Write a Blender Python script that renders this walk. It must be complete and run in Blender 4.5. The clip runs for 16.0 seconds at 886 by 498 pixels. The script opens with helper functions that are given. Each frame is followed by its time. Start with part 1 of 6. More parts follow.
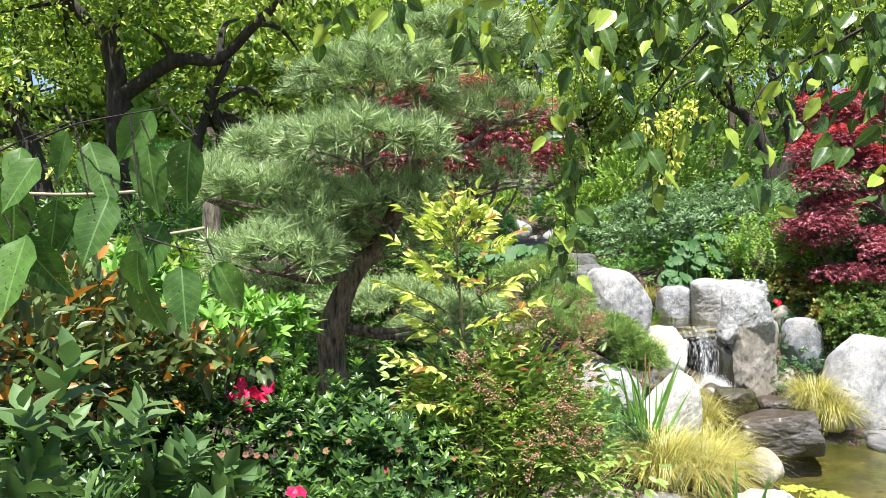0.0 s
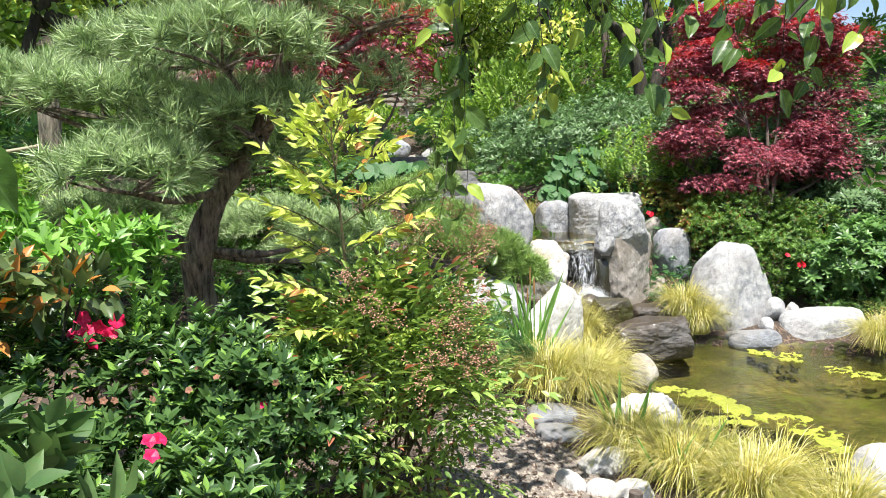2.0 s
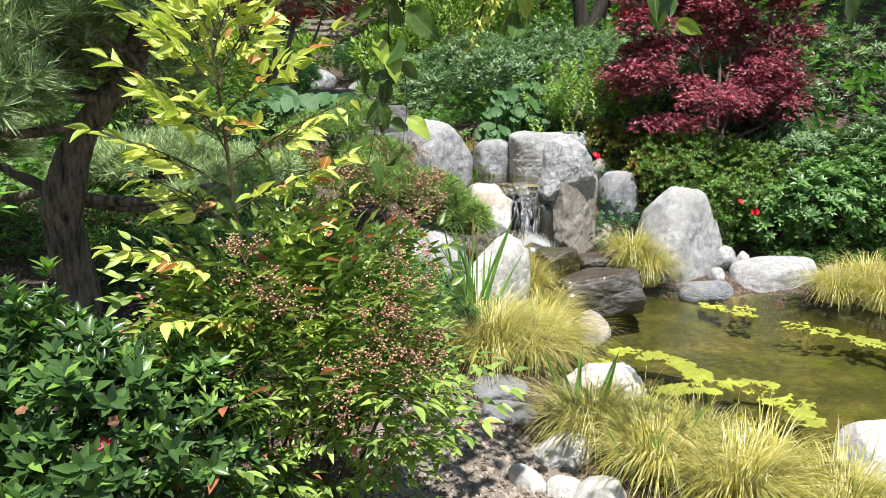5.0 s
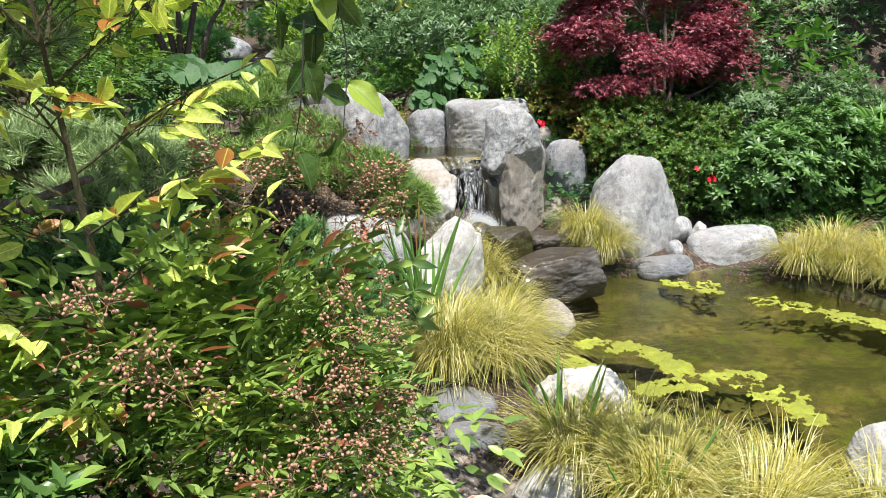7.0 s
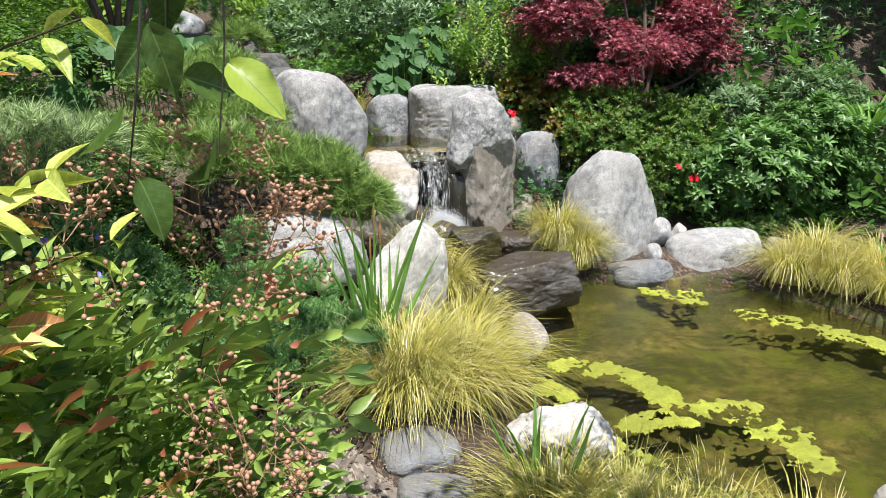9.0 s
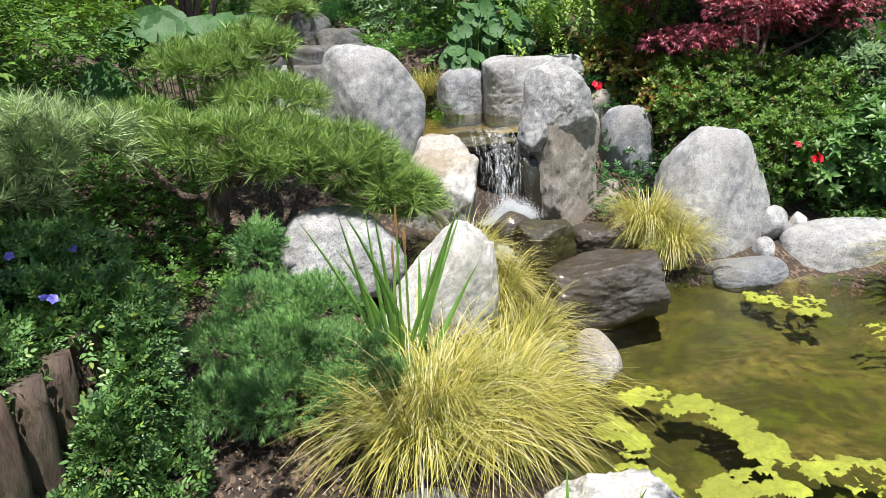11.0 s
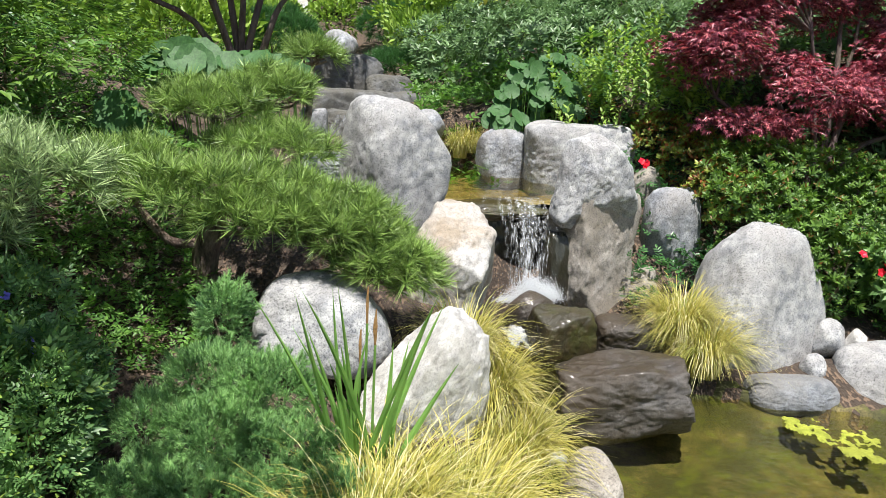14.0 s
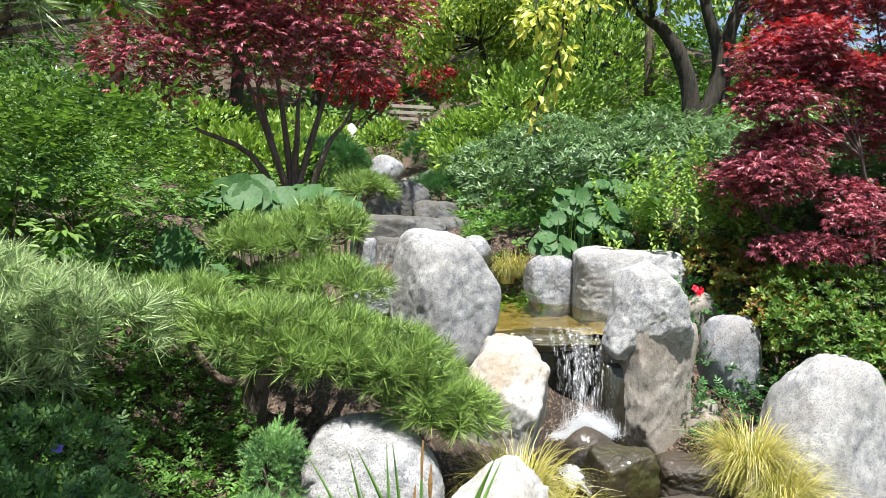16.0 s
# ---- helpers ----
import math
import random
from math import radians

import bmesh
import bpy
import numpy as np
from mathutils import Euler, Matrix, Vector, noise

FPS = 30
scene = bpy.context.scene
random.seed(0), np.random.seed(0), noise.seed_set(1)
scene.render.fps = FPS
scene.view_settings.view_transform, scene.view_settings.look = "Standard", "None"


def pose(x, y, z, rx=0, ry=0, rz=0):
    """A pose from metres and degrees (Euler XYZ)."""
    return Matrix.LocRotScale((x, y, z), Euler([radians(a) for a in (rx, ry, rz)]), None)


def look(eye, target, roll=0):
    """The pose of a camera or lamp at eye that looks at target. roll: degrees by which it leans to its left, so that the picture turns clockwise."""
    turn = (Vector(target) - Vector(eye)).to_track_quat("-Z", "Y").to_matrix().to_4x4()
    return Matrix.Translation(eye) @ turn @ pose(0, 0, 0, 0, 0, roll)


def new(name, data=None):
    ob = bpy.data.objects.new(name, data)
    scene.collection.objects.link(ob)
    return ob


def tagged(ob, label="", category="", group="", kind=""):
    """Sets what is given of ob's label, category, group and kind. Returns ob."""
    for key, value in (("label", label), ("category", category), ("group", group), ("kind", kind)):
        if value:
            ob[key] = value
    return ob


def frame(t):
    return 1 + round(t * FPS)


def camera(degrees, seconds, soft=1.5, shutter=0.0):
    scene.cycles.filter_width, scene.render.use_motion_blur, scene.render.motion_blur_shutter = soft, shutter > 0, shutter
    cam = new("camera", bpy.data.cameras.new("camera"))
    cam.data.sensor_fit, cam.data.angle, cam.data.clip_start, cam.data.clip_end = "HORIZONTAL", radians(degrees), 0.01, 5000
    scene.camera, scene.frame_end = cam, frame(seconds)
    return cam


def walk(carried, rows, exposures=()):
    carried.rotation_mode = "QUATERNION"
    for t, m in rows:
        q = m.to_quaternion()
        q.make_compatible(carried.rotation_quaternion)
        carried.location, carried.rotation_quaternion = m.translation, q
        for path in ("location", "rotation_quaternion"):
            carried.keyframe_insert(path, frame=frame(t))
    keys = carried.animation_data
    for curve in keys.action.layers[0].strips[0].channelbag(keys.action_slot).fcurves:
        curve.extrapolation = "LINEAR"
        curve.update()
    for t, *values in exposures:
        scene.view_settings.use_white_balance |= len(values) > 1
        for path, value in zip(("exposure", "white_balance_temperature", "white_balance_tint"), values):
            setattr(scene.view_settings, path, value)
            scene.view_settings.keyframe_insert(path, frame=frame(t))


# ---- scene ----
cam = camera(64.1, 16.0, soft=0.35)
METRES, EYE = 3.6, 1.6
ROWS = [
    (0.0, 0.0, 0.0, 0.0, 0.0, 0.0, -0.0),
    (0.5, 0.0016, 0.0017, -0.0042, -1.79, -1.77, -0.53),
    (1.0, 0.0006, 0.0075, -0.0086, -3.5, -4.04, -0.67),
    (1.5, 0.002, 0.0321, -0.0115, -6.38, -5.18, 0.2),
    (2.0, 0.0003, 0.0774, -0.0155, -9.85, -6.35, 0.91),
    (2.5, 0.0023, 0.1134, -0.015, -10.26, -7.71, 0.09),
    (3.0, 0.0051, 0.1327, -0.0152, -10.62, -9.17, -0.55),
    (3.5, 0.0105, 0.1607, -0.0206, -11.47, -10.32, -0.55),
    (6.0, 0.045, 0.3607, -0.0237, -19.5, -12.55, 0.64),
    (6.5, 0.0499, 0.4046, -0.0215, -21.4, -13.6, 1.11),
    (7.0, 0.0625, 0.4532, -0.0281, -21.65, -13.88, 1.15),
    (7.5, 0.0826, 0.5005, -0.0276, -22.01, -14.3, 1.91),
    (8.0, 0.0944, 0.5331, -0.0275, -24.54, -14.49, 0.35),
    (8.5, 0.1034, 0.559, -0.0288, -24.77, -14.87, -0.2),
    (11.0, 0.2703, 0.7229, -0.0365, -15.76, -17.14, 2.01),
    (11.5, 0.2995, 0.7475, -0.0431, -11.66, -18.78, 1.95),
    (12.0, 0.3342, 0.7747, -0.041, -8.03, -18.58, -2.69),
    (12.5, 0.3574, 0.7905, -0.0378, -9.26, -18.61, -4.14),
    (13.0, 0.3654, 0.8017, -0.0363, -11.17, -18.13, -3.07),
    (13.5, 0.3679, 0.81, -0.0306, -11.56, -16.43, -2.93),
    (14.0, 0.366, 0.8176, -0.0205, -9.85, -13.52, -3.22),
    (14.5, 0.3654, 0.8225, -0.0107, -9.15, -11.12, -3.08),
    (15.0, 0.3609, 0.8278, -0.0008, -7.8, -8.66, -2.74),
    (15.5, 0.3566, 0.8317, 0.0054, -6.91, -6.52, -2.68),
    (16.0, 0.3548, 0.8352, 0.0105, -6.51, -4.62, -2.29),
]
walk(cam, [(t, pose(0, 0, EYE) @ pose(METRES * x, METRES * y, METRES * z, 90 + pitch, roll, yaw)) for t, x, y, z, yaw, pitch, roll in ROWS],
     exposures=[(0.0, 1.22), (3.7, 0.96), (6.0, 0.74), (8.5, 0.66), (12.5, 0.72), (14.5, 0.8), (16.0, 1.02)])

# ---- light ----
SUN_TURN, SUN_UP = -172.0, 71.0   # compass turn from +y towards +x, height above the horizon
world = bpy.data.worlds.new("world")
scene.world = world
world.use_nodes = True
sky = world.node_tree.nodes.new("ShaderNodeTexSky")
sky.sky_type = "NISHITA"
sky.sun_disc = False
sky.sun_elevation, sky.sun_rotation = radians(SUN_UP), radians(SUN_TURN)
world.node_tree.links.new(sky.outputs["Color"], world.node_tree.nodes["Background"].inputs["Color"])
world.node_tree.nodes["Background"].inputs["Strength"].default_value = 0.088
sun_data = bpy.data.lights.new("sun", "SUN")
sun_data.energy, sun_data.angle, sun_data.color = 5.0, radians(0.53), (1.0, 0.96, 0.91)
sun = new("sun", sun_data)
sun.matrix_world = look((math.sin(radians(SUN_TURN)) * math.cos(radians(SUN_UP)) * 30, math.cos(radians(SUN_TURN)) * math.cos(radians(SUN_UP)) * 30,
                         math.sin(radians(SUN_UP)) * 30), (0, 0, 0))

# ---- materials ----
def material(name):
    m = bpy.data.materials.new(name)
    m.use_nodes = True
    n = m.node_tree.nodes
    return m, n, m.node_tree.links, n["Principled BSDF"], n["Material Output"]


def ramp(n, stops):
    r = n.new("ShaderNodeValToRGB")
    while len(r.color_ramp.elements) < len(stops):
        r.color_ramp.elements.new(0.5)
    for e, (p, c) in zip(r.color_ramp.elements, stops):
        e.position, e.color = p, (*c, 1)
    return r


def noise_tex(n, l, scale, detail=6, rough=0.6, coord=None, stretch=None):
    t = n.new("ShaderNodeTexNoise")
    t.inputs["Scale"].default_value, t.inputs["Detail"].default_value, t.inputs["Roughness"].default_value = scale, detail, rough
    if coord is None:
        coord = n.new("ShaderNodeTexCoord").outputs["Object"]
    if stretch:
        mp = n.new("ShaderNodeMapping")
        mp.inputs["Scale"].default_value = stretch
        l.new(coord, mp.inputs["Vector"])
        coord = mp.outputs["Vector"]
    l.new(coord, t.inputs["Vector"])
    return t


def mix_rgb(n, l, fac, a, b, mode="MIX"):
    m = n.new("ShaderNodeMix")
    m.data_type, m.blend_type = "RGBA", mode
    for sock, v in ((m.inputs["Factor"], fac), (m.inputs["A"], a), (m.inputs["B"], b)):
        if isinstance(v, (int, float)):
            sock.default_value = v
        elif isinstance(v, tuple):
            sock.default_value = (*v, 1)
        else:
            l.new(v, sock)
    return m.outputs["Result"]


def bump(n, l, height, strength, distance, bsdf):
    b = n.new("ShaderNodeBump")
    b.inputs["Strength"].default_value, b.inputs["Distance"].default_value = strength, distance
    l.new(height, b.inputs["Height"])
    l.new(b.outputs["Normal"], bsdf.inputs["Normal"])


def calc(n, l, op, a, b=None, c=None):
    """One arithmetic node over sockets or numbers."""
    q = n.new("ShaderNodeMath")
    q.operation = op
    for k, v in enumerate((a, b, c)):
        if v is None:
            continue
        if isinstance(v, (int, float)):
            q.inputs[k].default_value = v
        else:
            l.new(v, q.inputs[k])
    return q.outputs[0]


def leaf_veins(n, l):
    """Pale midrib and faint slanting side veins of a leaf that lies along its own y."""
    sep = n.new("ShaderNodeSeparateXYZ")
    l.new(n.new("ShaderNodeTexCoord").outputs["Object"], sep.inputs[0])
    ax = calc(n, l, "ABSOLUTE", sep.outputs["X"])
    rib = calc(n, l, "LESS_THAN", ax, 0.011)
    wave = calc(n, l, "SINE", calc(n, l, "MULTIPLY", calc(n, l, "MULTIPLY_ADD", ax, -0.8, sep.outputs["Y"]), 62.0))
    side = calc(n, l, "MULTIPLY", calc(n, l, "GREATER_THAN", wave, 0.9), 0.22)
    return calc(n, l, "MAXIMUM", calc(n, l, "MULTIPLY", rib, 0.75), side)


def leaf_material(name, dark, light, tip=None, tip_share=0.0, rough=0.45, translucent=0.35, glow=None, patch_scale=7, veined=False, holes=0.0):
    """Leaf: colour differs leaf by leaf and in patches; part of the light passes through the blade."""
    m, n, l, b, out = material(name)
    isl = n.new("ShaderNodeObjectInfo").outputs["Random"] if veined else n.new("ShaderNodeNewGeometry").outputs["Random Per Island"]
    r = ramp(n, [(0.0, dark), (0.75, light), (1.0, tuple(min(1, c * 1.25) for c in light))])
    patch = noise_tex(n, l, patch_scale, 3)
    mx = n.new("ShaderNodeMath")
    mx.operation = "MULTIPLY_ADD"
    mx.inputs[1].default_value, mx.inputs[2].default_value = 1.6, -0.6
    l.new(patch.outputs["Fac"], mx.inputs[0])
    ad = n.new("ShaderNodeMath")
    ad.operation, ad.use_clamp = "MULTIPLY_ADD", True
    ad.inputs[1].default_value = 0.65
    l.new(isl, ad.inputs[0])
    l.new(mx.outputs[0], ad.inputs[2])
    l.new(ad.outputs[0], r.inputs["Fac"])
    colour = r.outputs["Color"]
    if tip:
        wn = n.new("ShaderNodeTexWhiteNoise")
        wn.noise_dimensions = "1D"
        l.new(isl, wn.inputs["W"])
        th = n.new("ShaderNodeMath")
        th.operation = "LESS_THAN"
        th.inputs[1].default_value = tip_share
        l.new(wn.outputs["Value"], th.inputs[0])
        colour = mix_rgb(n, l, th.outputs[0], colour, tip)
    vein = noise_tex(n, l, 160, 3)
    colour = mix_rgb(n, l, 0.25, colour, vein.outputs["Color"], "SOFT_LIGHT")
    if veined:
        colour = mix_rgb(n, l, leaf_veins(n, l), colour, tuple(min(1, 1.5 * c + 0.04) for c in light))
    l.new(colour, b.inputs["Base Color"])
    b.inputs["Roughness"].default_value = rough
    b.inputs["Specular IOR Level"].default_value = 0.4
    if translucent:
        tr = n.new("ShaderNodeBsdfTranslucent")
        hs = n.new("ShaderNodeHueSaturation")
        hs.inputs["Saturation"].default_value, hs.inputs["Value"].default_value = 1.1, 1.7
        l.new(colour, hs.inputs["Color"])
        if glow:
            l.new(mix_rgb(n, l, 1.0, hs.outputs["Color"], glow, "MULTIPLY"), tr.inputs["Color"])
        else:
            l.new(hs.outputs["Color"], tr.inputs["Color"])
        ms = n.new("ShaderNodeMixShader")
        ms.inputs["Fac"].default_value = translucent * 0.7
        l.new(b.outputs[0], ms.inputs[1])
        l.new(tr.outputs[0], ms.inputs[2])
        l.new(ms.outputs[0], out.inputs["Surface"])
        if holes:
            bite = noise_tex(n, l, 15, 3, 0.7)
            gap = ramp(n, [(0.66 - holes, (0, 0, 0)), (0.67 - holes, (1, 1, 1))])
            l.new(bite.outputs["Fac"], gap.inputs["Fac"])
            hm = n.new("ShaderNodeMixShader")
            l.new(gap.outputs["Color"], hm.inputs["Fac"])
            l.new(ms.outputs[0], hm.inputs[1])
            l.new(n.new("ShaderNodeBsdfTransparent").outputs[0], hm.inputs[2])
            l.new(hm.outputs[0], out.inputs["Surface"])
    return m


def rock_material(name, dark, light, stain, stain_share=0.45, rough=0.85, speckle=0.5, wet=0.0, moss=None, moss_share=0.0, veins=0.22):
    m, n, l, b, out = material(name)
    big = noise_tex(n, l, 2.3, 7, 0.65)
    mid = noise_tex(n, l, 14, 8, 0.7)
    fine = noise_tex(n, l, 110, 5, 0.85)
    base = ramp(n, [(0.36, dark), (0.6, light)])
    l.new(mid.outputs["Fac"], base.inputs["Fac"])
    st = ramp(n, [(stain_share, (0, 0, 0)), (stain_share + 0.22, (1, 1, 1))])
    l.new(big.outputs["Fac"], st.inputs["Fac"])
    c = mix_rgb(n, l, st.outputs["Color"], stain, base.outputs["Color"])
    sp = ramp(n, [(0.36, (0.12, 0.12, 0.13)), (0.5, (1, 1, 1)), (0.66, (1.0, 1.0, 1.0)), (0.75, (1.3, 1.28, 1.22))])
    l.new(fine.outputs["Fac"], sp.inputs["Fac"])
    c = mix_rgb(n, l, speckle, c, mix_rgb(n, l, 1.0, c, sp.outputs["Color"], "MULTIPLY"))
    vein = n.new("ShaderNodeTexWave")
    vein.inputs["Scale"].default_value, vein.inputs["Distortion"].default_value, vein.inputs["Detail"].default_value = 1.6, 14, 5
    l.new(n.new("ShaderNodeTexCoord").outputs["Object"], vein.inputs["Vector"])
    vr = ramp(n, [(0.0, (0.55, 0.54, 0.52)), (0.07, (1, 1, 1))])
    l.new(vein.outputs["Fac"], vr.inputs["Fac"])
    c = mix_rgb(n, l, veins, c, vr.outputs["Color"], "MULTIPLY")
    if moss:
        ms = noise_tex(n, l, 5, 8, 0.75)
        mr = ramp(n, [(1 - moss_share - 0.08, (0, 0, 0)), (1 - moss_share + 0.08, (1, 1, 1))])
        l.new(ms.outputs["Fac"], mr.inputs["Fac"])
        c = mix_rgb(n, l, mr.outputs["Color"], c, moss)
    l.new(c, b.inputs["Base Color"])
    b.inputs["Roughness"].default_value = rough
    if wet:
        b.inputs["Coat Weight"].default_value, b.inputs["Coat Roughness"].default_value = wet, 0.12
    ht = mix_rgb(n, l, 0.45, mid.outputs["Fac"], fine.outputs["Fac"])
    bump(n, l, ht, 0.7, 0.016, b)
    return m


def soil_material(name, dark, light, chip):
    m, n, l, b, out = material(name)
    big = noise_tex(n, l, 1.6, 6, 0.65)
    mid = noise_tex(n, l, 30, 8, 0.75)
    base = ramp(n, [(0.3, dark), (0.7, light)])
    l.new(mix_rgb(n, l, 0.5, big.outputs["Fac"], mid.outputs["Fac"]), base.inputs["Fac"])
    v = n.new("ShaderNodeTexVoronoi")
    v.inputs["Scale"].default_value = 75
    mp = n.new("ShaderNodeMapping")
    mp.inputs["Scale"].default_value = (1, 0.45, 1)
    l.new(n.new("ShaderNodeTexCoord").outputs["Object"], mp.inputs["Vector"])
    l.new(mp.outputs["Vector"], v.inputs["Vector"])
    sep = n.new("ShaderNodeSeparateColor")
    l.new(v.outputs["Color"], sep.inputs["Color"])
    cr = ramp(n, [(0.72, (0, 0, 0)), (0.78, (1, 1, 1))])
    l.new(sep.outputs["Red"], cr.inputs["Fac"])
    l.new(mix_rgb(n, l, cr.outputs["Color"], base.outputs["Color"], chip), b.inputs["Base Color"])
    b.inputs["Roughness"].default_value = 0.95
    bump(n, l, mix_rgb(n, l, 0.5, mid.outputs["Fac"], v.outputs["Distance"]), 0.9, 0.02, b)
    return m


def bark_material(name, dark, light, scale=22):
    m, n, l, b, out = material(name)
    a = noise_tex(n, l, scale, 8, 0.7, stretch=(1, 1, 0.22))
    f = noise_tex(n, l, 3, 4)
    r = ramp(n, [(0.35, dark), (0.68, light)])
    l.new(a.outputs["Fac"], r.inputs["Fac"])
    l.new(mix_rgb(n, l, 0.35, r.outputs["Color"], f.outputs["Color"], "SOFT_LIGHT"), b.inputs["Base Color"])
    b.inputs["Roughness"].default_value = 0.9
    bump(n, l, a.outputs["Fac"], 1.0, 0.03, b)
    return m


def water_material(name, tint, ripple, scale, stretch=(1, 1, 1), gloss_rough=0.03):
    """A clear sheet of water: tinted see-through body, mirror gloss by Fresnel, ripples."""
    m, n, l, b, out = material(name)
    n.remove(b)
    tr, gl, ms, fr = n.new("ShaderNodeBsdfTransparent"), n.new("ShaderNodeBsdfGlossy"), n.new("ShaderNodeMixShader"), n.new("ShaderNodeFresnel")
    tr.inputs["Color"].default_value = (*tint, 1)
    gl.inputs["Roughness"].default_value = gloss_rough
    fr.inputs["IOR"].default_value = 1.33
    a = noise_tex(n, l, scale, 4, 0.55, stretch=stretch)
    bp = n.new("ShaderNodeBump")
    bp.inputs["Strength"].default_value, bp.inputs["Distance"].default_value = ripple, 0.02
    l.new(a.outputs["Fac"], bp.inputs["Height"])
    l.new(bp.outputs["Normal"], gl.inputs["Normal"])
    l.new(bp.outputs["Normal"], fr.inputs["Normal"])
    l.new(fr.outputs[0], ms.inputs["Fac"])
    l.new(tr.outputs[0], ms.inputs[1])
    l.new(gl.outputs[0], ms.inputs[2])
    l.new(ms.outputs[0], out.inputs["Surface"])
    return m


def plain(name, colour, rough=0.7, spread=0.25, scale=30, metal=0.0):
    m, n, l, b, out = material(name)
    t = noise_tex(n, l, scale, 6, 0.7)
    r = ramp(n, [(0.3, tuple(c * (1 - spread) for c in colour)), (0.7, tuple(min(1, c * (1 + spread)) for c in colour))])
    l.new(t.outputs["Fac"], r.inputs["Fac"])
    l.new(r.outputs["Color"], b.inputs["Base Color"])
    b.inputs["Roughness"].default_value, b.inputs["Metallic"].default_value = rough, metal
    bump(n, l, t.outputs["Fac"], 0.4, 0.005, b)
    return m


GRANITE = rock_material("granite", (0.22, 0.23, 0.25), (0.54, 0.54, 0.53), (0.34, 0.33, 0.32), 0.34, speckle=0.85, veins=0.06)
GRANITE_GREY = rock_material("grey granite", (0.16, 0.175, 0.2), (0.45, 0.465, 0.49), (0.28, 0.27, 0.26), 0.36, speckle=0.85, veins=0.06)
GRANITE_WARM = rock_material("warm granite", (0.17, 0.155, 0.135), (0.47, 0.435, 0.39), (0.3, 0.265, 0.22), 0.4, speckle=0.75, veins=0.1)
MARBLED = rock_material("marbled stone", (0.3, 0.29, 0.28), (0.68, 0.67, 0.65), (0.36, 0.3, 0.23), 0.4, speckle=0.45)
WHITE_STONE = rock_material("white stone", (0.34, 0.33, 0.32), (0.71, 0.7, 0.68), (0.44, 0.42, 0.38), 0.34, speckle=0.35)
STREAM_STONE = rock_material("dark stream stone", (0.05, 0.052, 0.055), (0.2, 0.205, 0.21), (0.11, 0.105, 0.09), 0.42, speckle=0.5, veins=0.05)
SLATE = rock_material("blue grey stone", (0.12, 0.13, 0.15), (0.25, 0.265, 0.285), (0.21, 0.205, 0.195), 0.4, speckle=0.35, veins=0.1)
WET_ROCK = rock_material("wet dark rock", (0.02, 0.018, 0.016), (0.13, 0.12, 0.11), (0.055, 0.04, 0.024), 0.43, rough=0.45, speckle=0.5, wet=0.4, veins=0.0)
WET_BROWN = rock_material("wet brown rock", (0.022, 0.016, 0.01), (0.13, 0.085, 0.035), (0.04, 0.034, 0.016), 0.45, rough=0.4, speckle=0.3, wet=0.7,
                          moss=(0.05, 0.055, 0.012), moss_share=0.45, veins=0.0)
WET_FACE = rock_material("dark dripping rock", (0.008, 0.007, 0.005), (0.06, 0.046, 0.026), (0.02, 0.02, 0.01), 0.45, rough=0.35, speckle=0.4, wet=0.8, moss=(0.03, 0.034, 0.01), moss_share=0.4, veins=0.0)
SOIL = soil_material("mulch soil", (0.025, 0.018, 0.013), (0.09, 0.065, 0.048), (0.16, 0.11, 0.075))
PATH_SOIL = soil_material("path soil", (0.11, 0.092, 0.075), (0.27, 0.23, 0.19), (0.34, 0.29, 0.23))
MUD = rock_material("pond mud", (0.05, 0.042, 0.016), (0.27, 0.22, 0.09), (0.05, 0.052, 0.014), 0.45, speckle=0.8, moss=(0.1, 0.125, 0.012), moss_share=0.42, veins=0.0)
BARK_PINE = bark_material("pine bark", (0.022, 0.016, 0.012), (0.4, 0.31, 0.24), 30)
BARK_DARK = bark_material("dark bark", (0.012, 0.01, 0.008), (0.075, 0.06, 0.048))
BARK_MAPLE = bark_material("maple bark", (0.07, 0.05, 0.045), (0.2, 0.15, 0.13))
STEM = bark_material("green brown stem", (0.06, 0.05, 0.02), (0.16, 0.13, 0.06), 60)
WATER = water_material("pond water", (0.86, 0.85, 0.6), 0.55, 13, (1.0, 2.2, 1))
POOL_WATER = water_material("pool water", (0.82, 0.76, 0.5), 0.5, 10, (1.4, 1, 1))

# ---- shape helpers ----
RNG = np.random.default_rng(7)


def unit(v):
    return v / np.maximum(np.linalg.norm(v, axis=-1, keepdims=True), 1e-9)


def lattice(ix, iy, iz, seed):
    h = (ix.astype(np.int64) * 374761393 + iy.astype(np.int64) * 668265263 + iz.astype(np.int64) * 2147483647 + seed * 974634777) & 0x7FFFFFFF
    h = ((h ^ (h >> 13)) * 1274126177) & 0x7FFFFFFF
    return ((h ^ (h >> 16)) & 0xFFFF) / 65535.0


def vnoise(p, seed=0):
    """Smooth value noise at points p (N, 3), from -1 to 1."""
    i = np.floor(p)
    f = p - i
    f = f * f * (3 - 2 * f)
    i = i.astype(np.int64)
    out = 0
    for dx in (0, 1):
        for dy in (0, 1):
            for dz in (0, 1):
                w = np.where(dx, f[:, 0], 1 - f[:, 0]) * np.where(dy, f[:, 1], 1 - f[:, 1]) * np.where(dz, f[:, 2], 1 - f[:, 2])
                out = out + w * lattice(i[:, 0] + dx, i[:, 1] + dy, i[:, 2] + dz, seed)
    return out * 2 - 1


